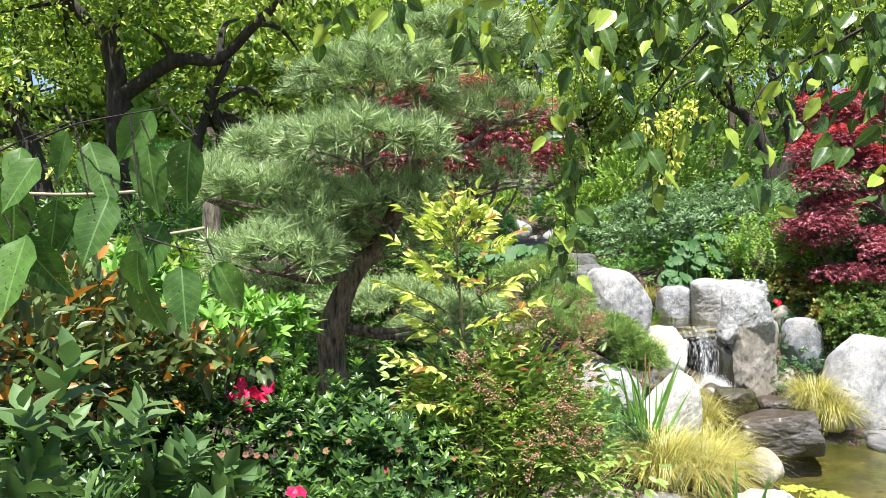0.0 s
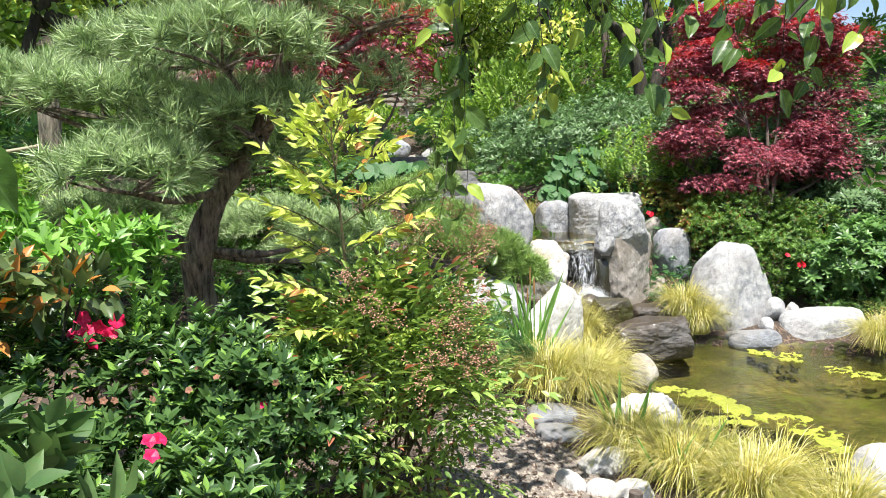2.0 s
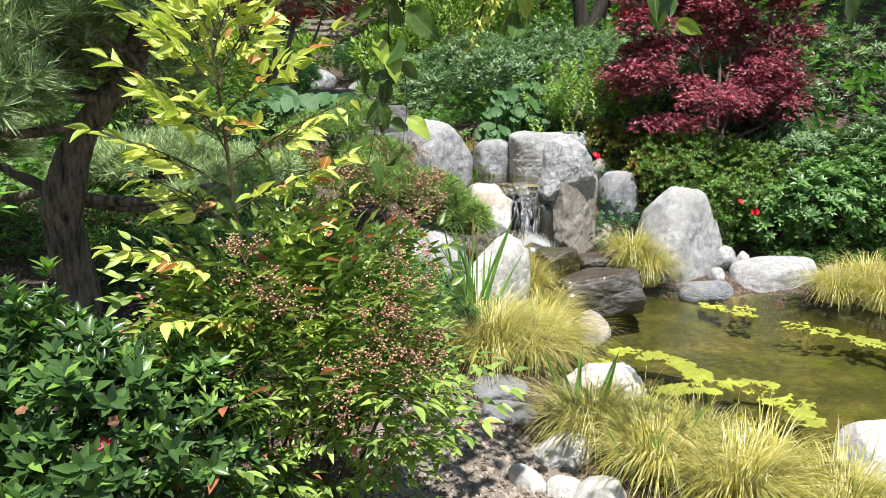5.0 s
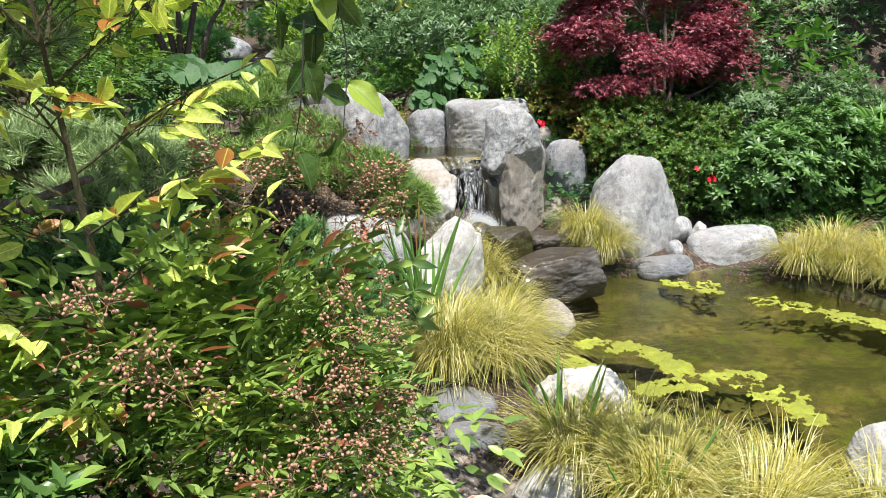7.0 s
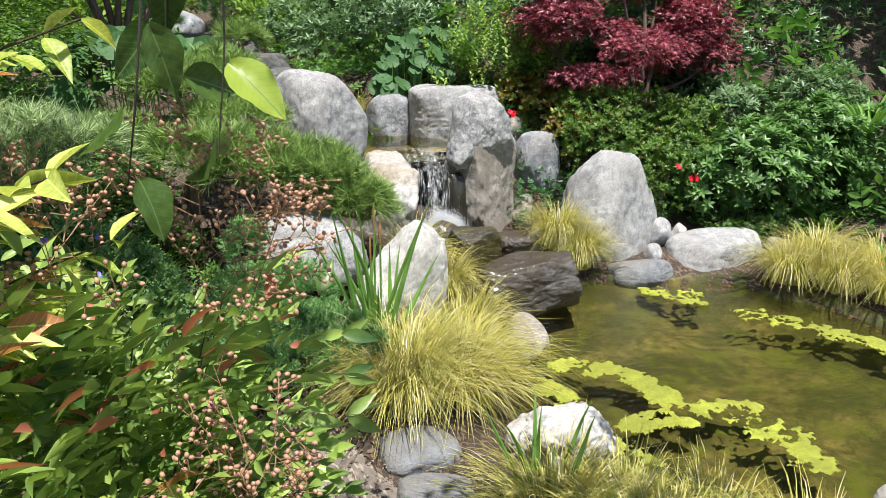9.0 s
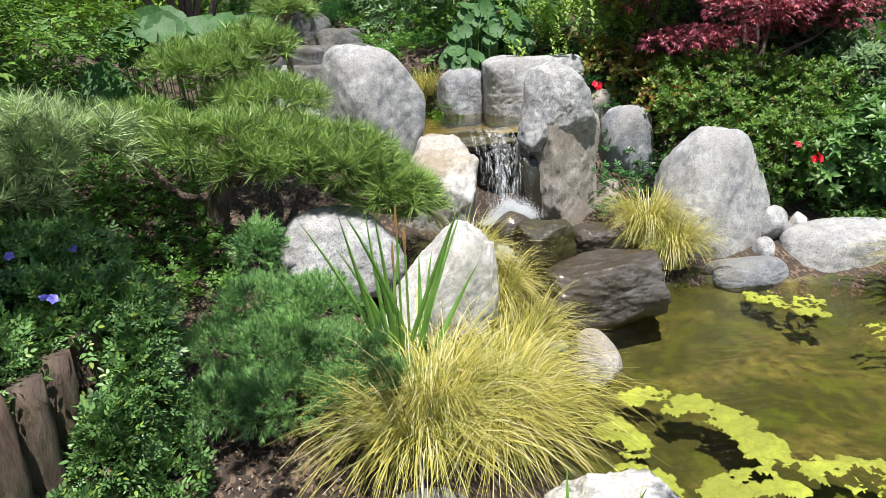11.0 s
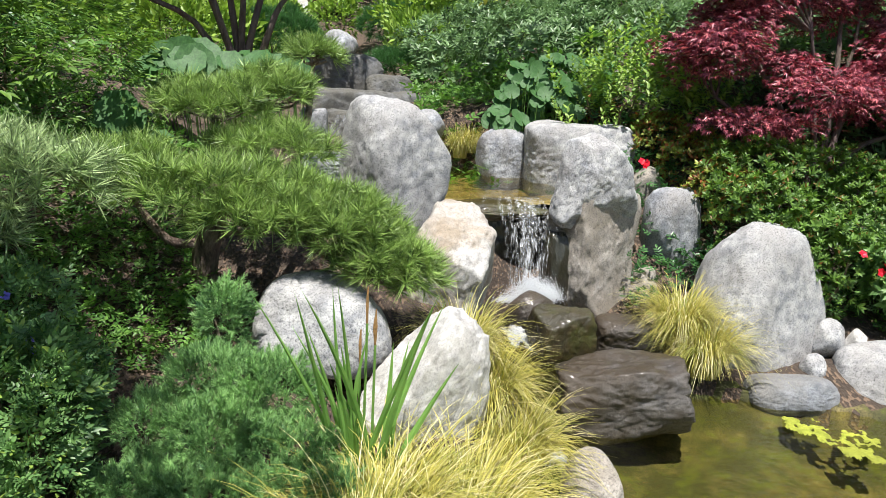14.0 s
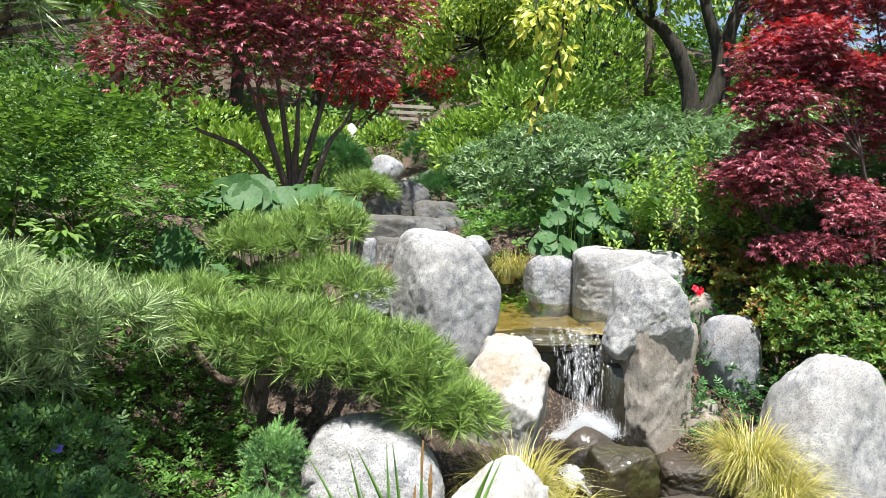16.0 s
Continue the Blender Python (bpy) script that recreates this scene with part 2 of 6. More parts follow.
def fbm(p, seed=0, octaves=4, gain=0.5):
    a, total = 1.0, 0
    for k in range(octaves):
        total = total + a * vnoise(p * 2 ** k + 17.3 * k, seed + k)
        a *= gain
    return total


def mesh_object(name, verts, faces, mat, parent=None, label="", smooth=False, kind=""):
    """One mesh object from arrays; faces all have the same number of corners."""
    me = bpy.data.meshes.new(name)
    verts, faces = np.asarray(verts, dtype=np.float32), np.asarray(faces, dtype=np.int32)
    k = faces.shape[1]
    me.vertices.add(len(verts))
    me.vertices.foreach_set("co", verts.ravel())
    me.loops.add(faces.size)
    me.loops.foreach_set("vertex_index", faces.ravel())
    me.polygons.add(len(faces))
    me.polygons.foreach_set("loop_start", np.arange(0, faces.size, k, dtype=np.int32))
    me.polygons.foreach_set("use_smooth", np.full(len(faces), smooth))
    me.update(calc_edges=True)
    me.materials.append(mat)
    ob = new(name, me)
    if parent:
        ob.parent = parent
    if label:
        tagged(ob, label)
    if kind:
        tagged(ob, kind=kind)
    return ob


def part(name, geo, mat, parent, label="", smooth=False, kind=""):
    return mesh_object(name, geo[0], geo[1], mat, parent, label, smooth, kind)


def thing(name, label, category, group="", kind="", at=(0, 0, 0)):
    ob = new(name)
    ob.location = at
    ob.empty_display_size = 0.1
    return tagged(ob, label, category, group, kind)


def join(geos):
    vs, fs, k = [], [], 0
    for v, f in geos:
        vs.append(v)
        fs.append(np.asarray(f) + k)
        k += len(v)
    return np.concatenate(vs), np.concatenate(fs)


def turned(geo, m):
    m = np.array(m)
    return geo[0] @ m[:3, :3].T + m[:3, 3], geo[1]


def scatter(geo, pos, axis, face, size):
    """Copies of a small shape: its y runs along axis, its z towards face."""
    v, f = geo
    y = unit(axis)
    x = unit(np.cross(y, face))
    z = np.cross(x, y)
    size = np.broadcast_to(np.asarray(size, dtype=float), (len(pos),))[:, None, None]
    out = (v[None, :, 0, None] * x[:, None] + v[None, :, 1, None] * y[:, None] + v[None, :, 2, None] * z[:, None]) * size + pos[:, None]
    faces = f[None] + (np.arange(len(pos)) * len(v))[:, None, None]
    return out.reshape(-1, 3), faces.reshape(-1, f.shape[1])


def rand_dirs(n):
    return unit(RNG.normal(size=(n, 3)))


def small_leaf(width=0.5, fold=0.12, droop=0.1):
    return np.array([(0, 0, 0), (-width / 2, 0.45, fold), (0, 1, -droop), (width / 2, 0.45, fold)], dtype=float), np.array([(0, 2, 1), (0, 3, 2)])


def leaf(width=0.5, fold=0.1, droop=0.15, belly=0.38):
    w = width / 2
    v = [(0, 0, 0), (-w * 0.9, belly * 0.7, fold * 0.9), (0, belly * 0.75, 0), (w * 0.9, belly * 0.7, fold * 0.9), (-w * 0.75, belly + 0.27, fold * 0.75 - droop * 0.45),
         (0, belly + 0.3, -droop * 0.45), (w * 0.75, belly + 0.27, fold * 0.75 - droop * 0.45), (0, 1, -droop)]
    f = [(0, 2, 1), (0, 3, 2), (1, 2, 5), (1, 5, 4), (2, 3, 6), (2, 6, 5), (4, 5, 7), (5, 6, 7)]
    return np.array(v, dtype=float), np.array(f)


def lance_leaf(width=0.4, fold=0.08, droop=0.15):
    """A smooth lance-shaped leaf with a folded midrib and a drawn-out tip."""
    t = np.array([0.0, 0.14, 0.34, 0.56, 0.78, 1.0])
    w = np.array([0.03, 0.62, 1.0, 0.9, 0.48, 0.0]) * width / 2
    v = np.stack([np.stack([u * w, t, fold * abs(u) * w / width * 2 - droop * t ** 2], 1) for u in (-1, 0, 1)], 1).reshape(-1, 3)
    f = []
    for k in range(5):
        for j in (0, 1):
            a = 3 * k + j
            f += [(a, a + 1, a + 4), (a, a + 4, a + 3)] if k < 4 else [(a, a + 1, a + 4)]
    return v, np.array(f)


def palm_leaf(lobes=7):
    geos = []
    for k in range(lobes):
        a = radians(-105 + 210 * k / (lobes - 1))
        long = 1.0 - 0.45 * abs(k - (lobes - 1) / 2) / ((lobes - 1) / 2)
        g = small_leaf(0.26, 0.03, 0.12)
        geos.append((np.stack([(g[0][:, 0] * math.cos(a) + g[0][:, 1] * math.sin(a)) * long, (g[0][:, 1] * math.cos(a) - g[0][:, 0] * math.sin(a)) * long, g[0][:, 2]], 1), g[1]))
    return join(geos)


def whorl(geo, count, tilt, size=1.0, rise=0.0, jitter=0.25):
    """Leaves round a shoot that points along y."""
    n = np.arange(count)
    a = n * 2.4 + RNG.normal(size=count) * jitter
    t = np.radians(tilt + RNG.normal(size=count) * 8 - (n / count) * 25)
    ax = np.stack([np.cos(a) * np.sin(t), np.cos(t), np.sin(a) * np.sin(t)], 1)
    face = np.array([0, 1.0, 0]) - ax * ax[:, 1:2]
    pos = np.stack([0 * a, n / count * rise, 0 * a], 1)
    return scatter(geo, pos, ax, face + 1e-4, size * (1 - 0.3 * n / count))


def needle_tuft(count, spread, width=0.022, up=0.15):
    """Needles round a shoot that points along y, each a thin blade 1 long."""
    ax = unit(np.stack([RNG.normal(size=count) * spread, np.abs(RNG.normal(size=count)) * 0.5 + up + 0.35, RNG.normal(size=count) * spread], 1))
    side = unit(np.cross(ax, rand_dirs(count))) * width / 2
    base = np.stack([0 * ax[:, 0], RNG.random(count) * 0.35, 0 * ax[:, 0]], 1)
    ln = (0.75 + 0.35 * RNG.random(count))[:, None]
    v = np.stack([base - side, base + side, base + ax * ln], 1).reshape(-1, 3)
    return v, np.arange(count * 3).reshape(-1, 3)


def tube(points, radii, sides=8, rough=0.0, seed=0, steps=4):
    """A bent round limb through the points, with the radii along it."""
    p = np.asarray(points, dtype=float)
    r = np.asarray(radii, dtype=float)
    if len(r) != len(p):
        r = np.interp(np.linspace(0, 1, len(p)), np.linspace(0, 1, len(r)), r)
    if len(p) > 2 and steps > 1:
        q = np.concatenate([[2 * p[0] - p[1]], p, [2 * p[-1] - p[-2]]])
        out, rr = [], []
        for i in range(1, len(q) - 2):
            for k in range(steps):
                t = k / steps
                out.append(0.5 * (2 * q[i] + (q[i + 1] - q[i - 1]) * t + (2 * q[i - 1] - 5 * q[i] + 4 * q[i + 1] - q[i + 2]) * t * t + (3 * q[i] - q[i - 1] - 3 * q[i + 1] + q[i + 2]) * t ** 3))
                rr.append(r[i - 1] * (1 - t) + r[i] * t)
        p, r = np.array(out + [p[-1]]), np.array(rr + [r[-1]])
    tan = unit(np.gradient(p, axis=0))
    ref = np.where(np.abs(tan[:, 2:3]) > 0.9, np.array([[1.0, 0, 0]]), np.array([[0, 0, 1.0]]))
    u = unit(np.cross(tan, ref))
    for i in range(1, len(u)):
        u[i] = u[i - 1] - tan[i] * (u[i - 1] @ tan[i])
        u[i] /= max(1e-9, np.linalg.norm(u[i]))
    w = np.cross(tan, u)
    a = np.arange(sides) * 2 * np.pi / sides
    ring = np.cos(a)[None, :, None] * u[:, None] + np.sin(a)[None, :, None] * w[:, None]
    v = p[:, None] + ring * r[:, None, None]
    if rough:
        flat = v.reshape(-1, 3)
        k = 1 + rough * fbm(flat * np.array([9, 9, 4]) / max(0.3, r.max() * 8), seed, 3)
        v = p[:, None] + ring * r[:, None, None] * k.reshape(v.shape[:2])[:, :, None]
    n = len(p)
    i, j = np.meshgrid(np.arange(n - 1), np.arange(sides), indexing="ij")
    f = np.stack([i * sides + j, i * sides + (j + 1) % sides, (i + 1) * sides + (j + 1) % sides, (i + 1) * sides + j], -1).reshape(-1, 4)
    v = np.concatenate([v.reshape(-1, 3), p[:1], p[-1:]])
    caps = [(n * sides, (k + 1) % sides, k, k) for k in range(sides)] + [(n * sides + 1, (n - 1) * sides + k, (n - 1) * sides + (k + 1) % sides, (n - 1) * sides + (k + 1) % sides) for k in range(sides)]
    tris = np.concatenate([f[:, [0, 1, 2]], f[:, [0, 2, 3]], np.array(caps)[:, :3]])
    return v, tris


def in_ellipsoids(blobs, n, shell=0.5):
    """n points in a union of ellipsoids (centre, radii), crowded towards the skin; and the way out at each."""
    c = np.array([b[0] for b in blobs], dtype=float)
    r = np.array([b[1] for b in blobs], dtype=float)
    w = (r[:, 0] * r[:, 1] * r[:, 2]) ** 0.667
    k = RNG.choice(len(blobs), n, p=w / w.sum())
    d = rand_dirs(n)
    d[:, 2] = np.where((d[:, 2] < -0.25) & (RNG.random(n) < 0.6), -d[:, 2], d[:, 2])
    rad = (shell + (1 - shell) * RNG.random(n)) ** 0.7
    bumpy = 1 + 0.28 * fbm(d * 2.2 + c[k] * 3, 5, 2)
    return c[k] + d * r[k] * (rad * bumpy)[:, None], unit(d / r[k])


def foliage(blobs, geo, n, size, shell=0.5, rise=0.4, wild=0.6, vary=0.3, flat=0.6):
    pos, out = in_ellipsoids(blobs, n, shell)
    ax = unit(out + np.array([0, 0, rise]) + rand_dirs(n) * wild)
    face = unit(np.array([0, 0, flat]) + out * 0.5 + rand_dirs(n) * 0.5)
    return scatter(geo, pos, ax, face, size * (1 + vary * RNG.normal(size=n)).clip(0.45, 1.7))


# ---- land ----
POND = np.array([(2.55, 7.02), (2.42, 6.5), (2.3, 5.95), (2.22, 5.35), (2.02, 4.75), (2.0, 4.1), (2.15, 3.6), (2.35, 3.1), (2.75, 2.7), (3.4, 2.4), (4.3, 2.7), (4.9, 3.5),
                 (4.75, 4.6), (4.75, 5.35), (4.55, 5.85), (4.1, 6.12), (3.55, 6.35), (3.15, 6.55), (2.9, 7.02)])
WATER_Z, POOL_Z = -0.137, 0.765


def pond_distance(x, y):
    """Distance to the pond's edge: positive outside."""
    best = np.full(x.shape, 1e9)
    inside = np.zeros(x.shape, dtype=bool)
    for (ax, ay), (bx, by) in zip(POND, np.roll(POND, -1, 0)):
        t = (((x - ax) * (bx - ax) + (y - ay) * (by - ay)) / ((bx - ax) ** 2 + (by - ay) ** 2)).clip(0, 1)
        best = np.minimum(best, np.hypot(x - ax - t * (bx - ax), y - ay - t * (by - ay)))
        cross = (ay > y) != (by > y)
        inside ^= cross & (x < (bx - ax) * (y - ay) / (by - ay + 1e-12) + ax)
    return np.where(inside, -best, best)


def smooth(t):
    t = np.clip(t, 0, 1)
    return t * t * (3 - 2 * t)


def land(x, y):
    """Height of the ground."""
    x, y = np.asarray(x, dtype=float), np.asarray(y, dtype=float)
    left = np.interp(y, [4.4, 5.2, 5.8, 6.6, 7.4, 8.5, 10, 12, 16, 19.5, 22, 24, 30, 45, 80, 140], [0, 0.06, 0.2, 0.42, 0.62, 0.9, 1.1, 1.3, 1.7, 1.75, 2.6, 3.1, 4.4, 9, 17, 20])
    right = np.interp(y, [5.9, 6.55, 7.0, 7.5, 8.0, 9, 10, 12, 16, 19.5, 22, 24, 30, 45, 80, 140], [-0.1, -0.08, 0.04, 0.22, 0.62, 1.02, 1.2, 1.35, 1.75, 1.85, 2.6, 3.1, 4.4, 9, 17, 20])
    sx = np.interp(y, [5, 7.4, 9, 11, 18, 24], [2.4, 2.5, 1.55, 1.8, 2.2, 2.5])
    k = smooth((x - sx) / 0.8 + 0.5)
    z = left * (1 - k) + right * k
    slope_r = np.interp(y, [5.5, 6.6, 7.5, 9.5, 14, 24], [0.03, 0.05, 0.16, 0.27, 0.33, 0.36])
    z = z + np.maximum(0, x - sx - 0.6) * slope_r * smooth((25 - (x - sx)) / 20)
    # bank beside the path, and the mound under the pines
    bank = smooth((0.75 - x) / 1.1) * smooth((y - 3.9) / 1.1) * (1 - smooth((y - 8) / 3))
    z = z + 0.5 * bank
    z = z + 0.12 * np.maximum(0, -x - 0.8).clip(0, 12) * smooth((y - 3) / 3)
    z = z + 0.25 * smooth((-x - 0.1) / 0.5) * smooth((4.6 - y) / 1.5) * smooth((y + 0.5) / 1.5)
    d = pond_distance(x, y)
    z = np.where(d > 0, z * smooth(d / 0.4) + (WATER_Z + 0.03) * (1 - smooth(d / 0.4)), WATER_Z - 0.03 - 0.15 * smooth(-d / 0.6))
    pool = np.hypot((x - 2.55) / 0.72, (y - 8.25) / 0.92)
    z = np.where((pool < 1.3) & (y > 7.3), np.minimum(z, 0.5 + 0.5 * smooth((pool - 0.95) / 0.35)), z)
    bumps = fbm(np.stack([x, y, 0 * x], -1).reshape(-1, 3) * 1.7, 3, 4).reshape(x.shape)
    return z + bumps * (0.02 + 0.004 * np.hypot(x, y).clip(0, 60))


def land_z(x, y):
    return float(land(np.array([[x]]), np.array([[y]]))[0, 0])


def grid_mesh(xs, ys, height):
    gx, gy = np.meshgrid(xs, ys)
    v = np.stack([gx, gy, height(gx, gy)], -1).reshape(-1, 3)
    i, j = np.meshgrid(np.arange(len(ys) - 1), np.arange(len(xs) - 1), indexing="ij")
    a = i * len(xs) + j
    return v, np.stack([a, a + 1, a + len(xs) + 1, a + len(xs)], -1).reshape(-1, 4)


xs = np.concatenate([-np.geomspace(400, 2.2, 40), np.arange(-2.1, 7.0, 0.07), np.geomspace(7.1, 400, 40)])
ys = np.concatenate([-np.geomspace(400, 1.2, 30), np.arange(-1.1, 12.0, 0.07), np.geomspace(12.1, 500, 50)])
ground = mesh_object("ground", *grid_mesh(xs, ys, land), SOIL, smooth=True)
tagged(ground, "dark bark-mulch soil sloping up from the pond", "ground", kind="structure")

# bed of the pond and its two sheets of water
bed = mesh_object("pond_bed", *grid_mesh(np.arange(1.7, 5.2, 0.06), np.arange(2.2, 7.1, 0.06), lambda x, y: np.where(pond_distance(x, y) < 0.12, land(x, y) + 0.006, land(x, y) - 0.05)), MUD, smooth=True)
tagged(bed, "olive-brown muddy pond bed with green algae", "pond bed", kind="structure")


def outline_sheet(outline, z, grow=1.0, sub=4):
    """A flat sheet inside an outline."""
    p = np.asarray(outline, dtype=float)
    c = p.mean(0)
    bm = bmesh.new()
    ring = []
    n = len(p)
    for i in range(n):
        a, b, d, e = p[i - 1], p[i], p[(i + 1) % n], p[(i + 2) % n]
        for k in range(sub):
            t = k / sub
            q = 0.5 * (2 * b + (d - a) * t + (2 * a - 5 * b + 4 * d - e) * t * t + (3 * b - a - 3 * d + e) * t ** 3)
            q = c + (q - c) * grow
            ring.append(bm.verts.new((q[0], q[1], z)))
    bm.faces.new(ring)
    bmesh.ops.triangulate(bm, faces=bm.faces[:])
    return bm


def bm_object(name, bm, mat, parent=None, label="", smooth_faces=False):
    me = bpy.data.meshes.new(name)
    for f in bm.faces:
        f.smooth = smooth_faces
    bm.to_mesh(me)
    bm.free()
    me.materials.append(mat)
    ob = new(name, me)
    if parent:
        ob.parent = parent
    if label:
        tagged(ob, label)
    return ob


pond = bm_object("water", outline_sheet(POND, WATER_Z, 1.03), WATER)
tagged(pond, "clear greenish pond water with soft ripples", "pond", kind="structure")

# trodden path, cut at y 4.6: dark soil beyond stands in for shade
path_x = lambda y: np.interp(y, [-3, 0, 2, 3.5, 4.6, 5.4], [0.25, 0.35, 0.72, 0.95, 0.98, 0.85])
py = np.arange(-3, 4.6, 0.06)
pu = np.linspace(-0.75, 0.5, 22)
gx = path_x(py)[:, None] + pu[None, :] * np.interp(py, [3.5, 4.6], [1, 0.3])[:, None]
gy = np.repeat(py[:, None], len(pu), 1)
gz = land(gx, gy) + 0.012 - 0.03 * np.abs(pu / 0.6)[None, :] ** 6
i, j = np.meshgrid(np.arange(len(py) - 1), np.arange(len(pu) - 1), indexing="ij")
a = i * len(pu) + j
path = mesh_object("path", np.stack([gx, gy, gz], -1).reshape(-1, 3), np.stack([a, a + 1, a + len(pu) + 1, a + len(pu)], -1).reshape(-1, 4), PATH_SOIL, smooth=True)
tagged(path, "trodden grey-brown earth path with grit", "path", kind="structure")

# ---- rocks ----
def ico(sub):
    bm = bmesh.new()
    bmesh.ops.create_icosphere(bm, subdivisions=sub, radius=1)
    v = np.array([x.co for x in bm.verts])
    f = np.array([[x.index for x in q.verts] for q in bm.faces])
    bm.free()
    return v, f


ICO5, ICO4 = ico(6), ico(4)


def rock_shape(seed, facets=14, hard=9.0, rough=0.05, big=True, boxy=0.0):
    """A unit boulder: a ball cut by planes with worn edges, then cracked and roughened."""
    d, f = ICO5 if big else ICO4
    rng = np.random.default_rng(seed)
    normals = unit(rng.normal(size=(facets, 3)))
    dist = 0.66 + 0.34 * rng.random(facets)
    if boxy:
        normals = np.concatenate([normals, np.eye(3), -np.eye(3)])
        dist = np.concatenate([dist, np.full(6, 1.0 - boxy)])
    bend = unit(d + 0.07 * np.stack([fbm(d * 1.7, seed + k, 3) for k in (51, 52, 53)], 1))
    cut = (bend @ normals.T).clip(1e-3) / dist
    hard = hard * 1.9
    r = 1 / ((cut ** hard).sum(1) + 1.0) ** (1 / hard)
    p = d * r[:, None]
    p = p * (1 + rough * 1.2 * fbm(d * 1.5, seed, 2) + rough * 0.3 * fbm(d * 8, seed + 9, 4, 0.55) + 0.011 * fbm(d * 11, seed + 14, 4, 0.65))[:, None]
    ridge = np.abs(fbm(d * 2.2, seed + 31, 4, 0.55))
    p = p * (1 - rough * 0.5 * np.exp(-(ridge / 0.03) ** 2))[:, None]
    return p, f


def rock(label, mat, centre, half, seed, turn=(0, 0, 0), facets=14, hard=9.0, rough=0.05, boxy=0.0, big=True, name="boulder", category="boulder", group="", taper=0.0):
    v, f = rock_shape(seed, facets, hard, rough, big, boxy)
    ext = np.abs(v).max(0)
    m = pose(0, 0, 0, *turn)
    v = v / ext
    v[:, :2] *= (1 - taper * v[:, 2])[:, None]
    v = (v * np.array(half)) @ np.array(m.to_3x3()).T
    lo, hi = v.min(0), v.max(0)
    v = (v - (lo + hi) / 2) / ((hi - lo) / 2) * np.array(half)
    ob = mesh_object(name, v, f, mat, smooth=True)
    ob.location = centre
    return tagged(ob, label, category, group)


R = rock
R("tall rounded pale grey granite boulder beside the fall", GRANITE, (1.81, 7.4, 0.95), (0.345, 0.33, 0.46), 11, (0, 4, 20), boxy=0.22, rough=0.03, taper=0.06, facets=9)
R("small grey boulder behind the upper pool", GRANITE_GREY, (2.3, 9.3, 1.08), (0.16, 0.16, 0.18), 12, big=False)
R("upright grey stone slab at the upper stream", GRANITE_GREY, (1.3, 8.6, 0.98), (0.11, 0.14, 0.28), 13, boxy=0.35)
R("flat grey ledge stone across the upper stream", GRANITE_GREY, (1.42, 7.75, 0.9), (0.2, 0.2, 0.1), 14, boxy=0.35)
R("round pinkish stone in the upper stream", GRANITE_WARM, (1.6, 9.4, 0.9), (0.12, 0.11, 0.12), 15, big=False)
R("grey granite boulder at the back of the pool", GRANITE_GREY, (2.9, 8.76, 0.9), (0.24, 0.22, 0.26), 16, boxy=0.18, rough=0.025)
R("broad pale granite boulder behind the pool", GRANITE, (3.41, 8.45, 0.93), (0.44, 0.28, 0.32), 17, boxy=0.3, rough=0.03, facets=8)
R("rugged upper block of the split grey boulder", GRANITE, (3.13, 7.37, 0.93), (0.29, 0.26, 0.31), 121, (4, -5, 12), facets=24, rough=0.055, hard=40, boxy=0.22, taper=0.28)
R("large split boulder with a wet dark foot", GRANITE_WARM, (3.16, 7.37, 0.42), (0.31, 0.27, 0.46), 164, (-4, 3, 24), facets=10, rough=0.07, hard=24, boxy=0.36, taper=-0.04)
# wet and mossy, its near-black colour also stands for shade below the overhang
R("wet mossy rock at the split boulder's foot, near-black for the overhang's shade", WET_FACE, (2.97, 7.33, 0.2), (0.15, 0.14, 0.4), 65, (0, -8, 10), facets=9, boxy=0.2, hard=16, taper=0.1)
R("small rounded grey granite boulder", GRANITE_GREY, (3.84, 7.6, 0.5), (0.21, 0.2, 0.37), 20, facets=9, boxy=0.18, rough=0.02)
R("smooth tan stone below the azaleas", GRANITE_WARM, (3.79, 7.98, 0.8), (0.12, 0.12, 0.17), 21, big=False)
R("large conical speckled granite boulder at the bank", GRANITE, (4.0, 6.8, 0.22), (0.45, 0.36, 0.57), 22, (0, 6, 10), facets=8, boxy=0.2, rough=0.035, taper=0.24)
R("small tan stone wedged between boulders", GRANITE_WARM, (3.52, 7.25, 0.28), (0.08, 0.08, 0.1), 23, big=False)
R("small pale stone wedged between boulders", GRANITE_WARM, (3.5, 7.2, 0.2), (0.1, 0.1, 0.14), 24, big=False)
R("marbled cream and rust boulder beside the fall", MARBLED, (2.05, 6.68, 0.45), (0.29, 0.3, 0.42), 25, (10, 14, -20), facets=9, hard=22, boxy=0.34, taper=0.02, rough=0.06)
R("low rounded pale granite boulder in the mulch", GRANITE, (1.36, 5.94, 0.43), (0.3, 0.25, 0.23), 26, (0, 8, 0), boxy=0.14, rough=0.03, taper=0.08, facets=9)
R("angular white stone with grey veins at the water's edge", WHITE_STONE, (1.74, 5.6, 0.22), (0.3, 0.2, 0.43), 27, (6, 26, 12), facets=12, hard=40, boxy=0.16, taper=0.26, rough=0.07)
R("low flat wet dark brown rock in the pond", WET_ROCK, (2.88, 6.06, 0.0), (0.37, 0.25, 0.22), 28, (0, -5, -14), facets=14, hard=26, rough=0.09, boxy=0.3)
R("wet rusty brown block of rock in the stream", WET_BROWN, (2.71, 6.56, 0.12), (0.19, 0.15, 0.19), 29, (0, 0, 15), hard=16, boxy=0.34)
R("small wet dark rock under the sedge", WET_ROCK, (3.2, 6.75, 0.06), (0.21, 0.18, 0.14), 30, boxy=0.2)
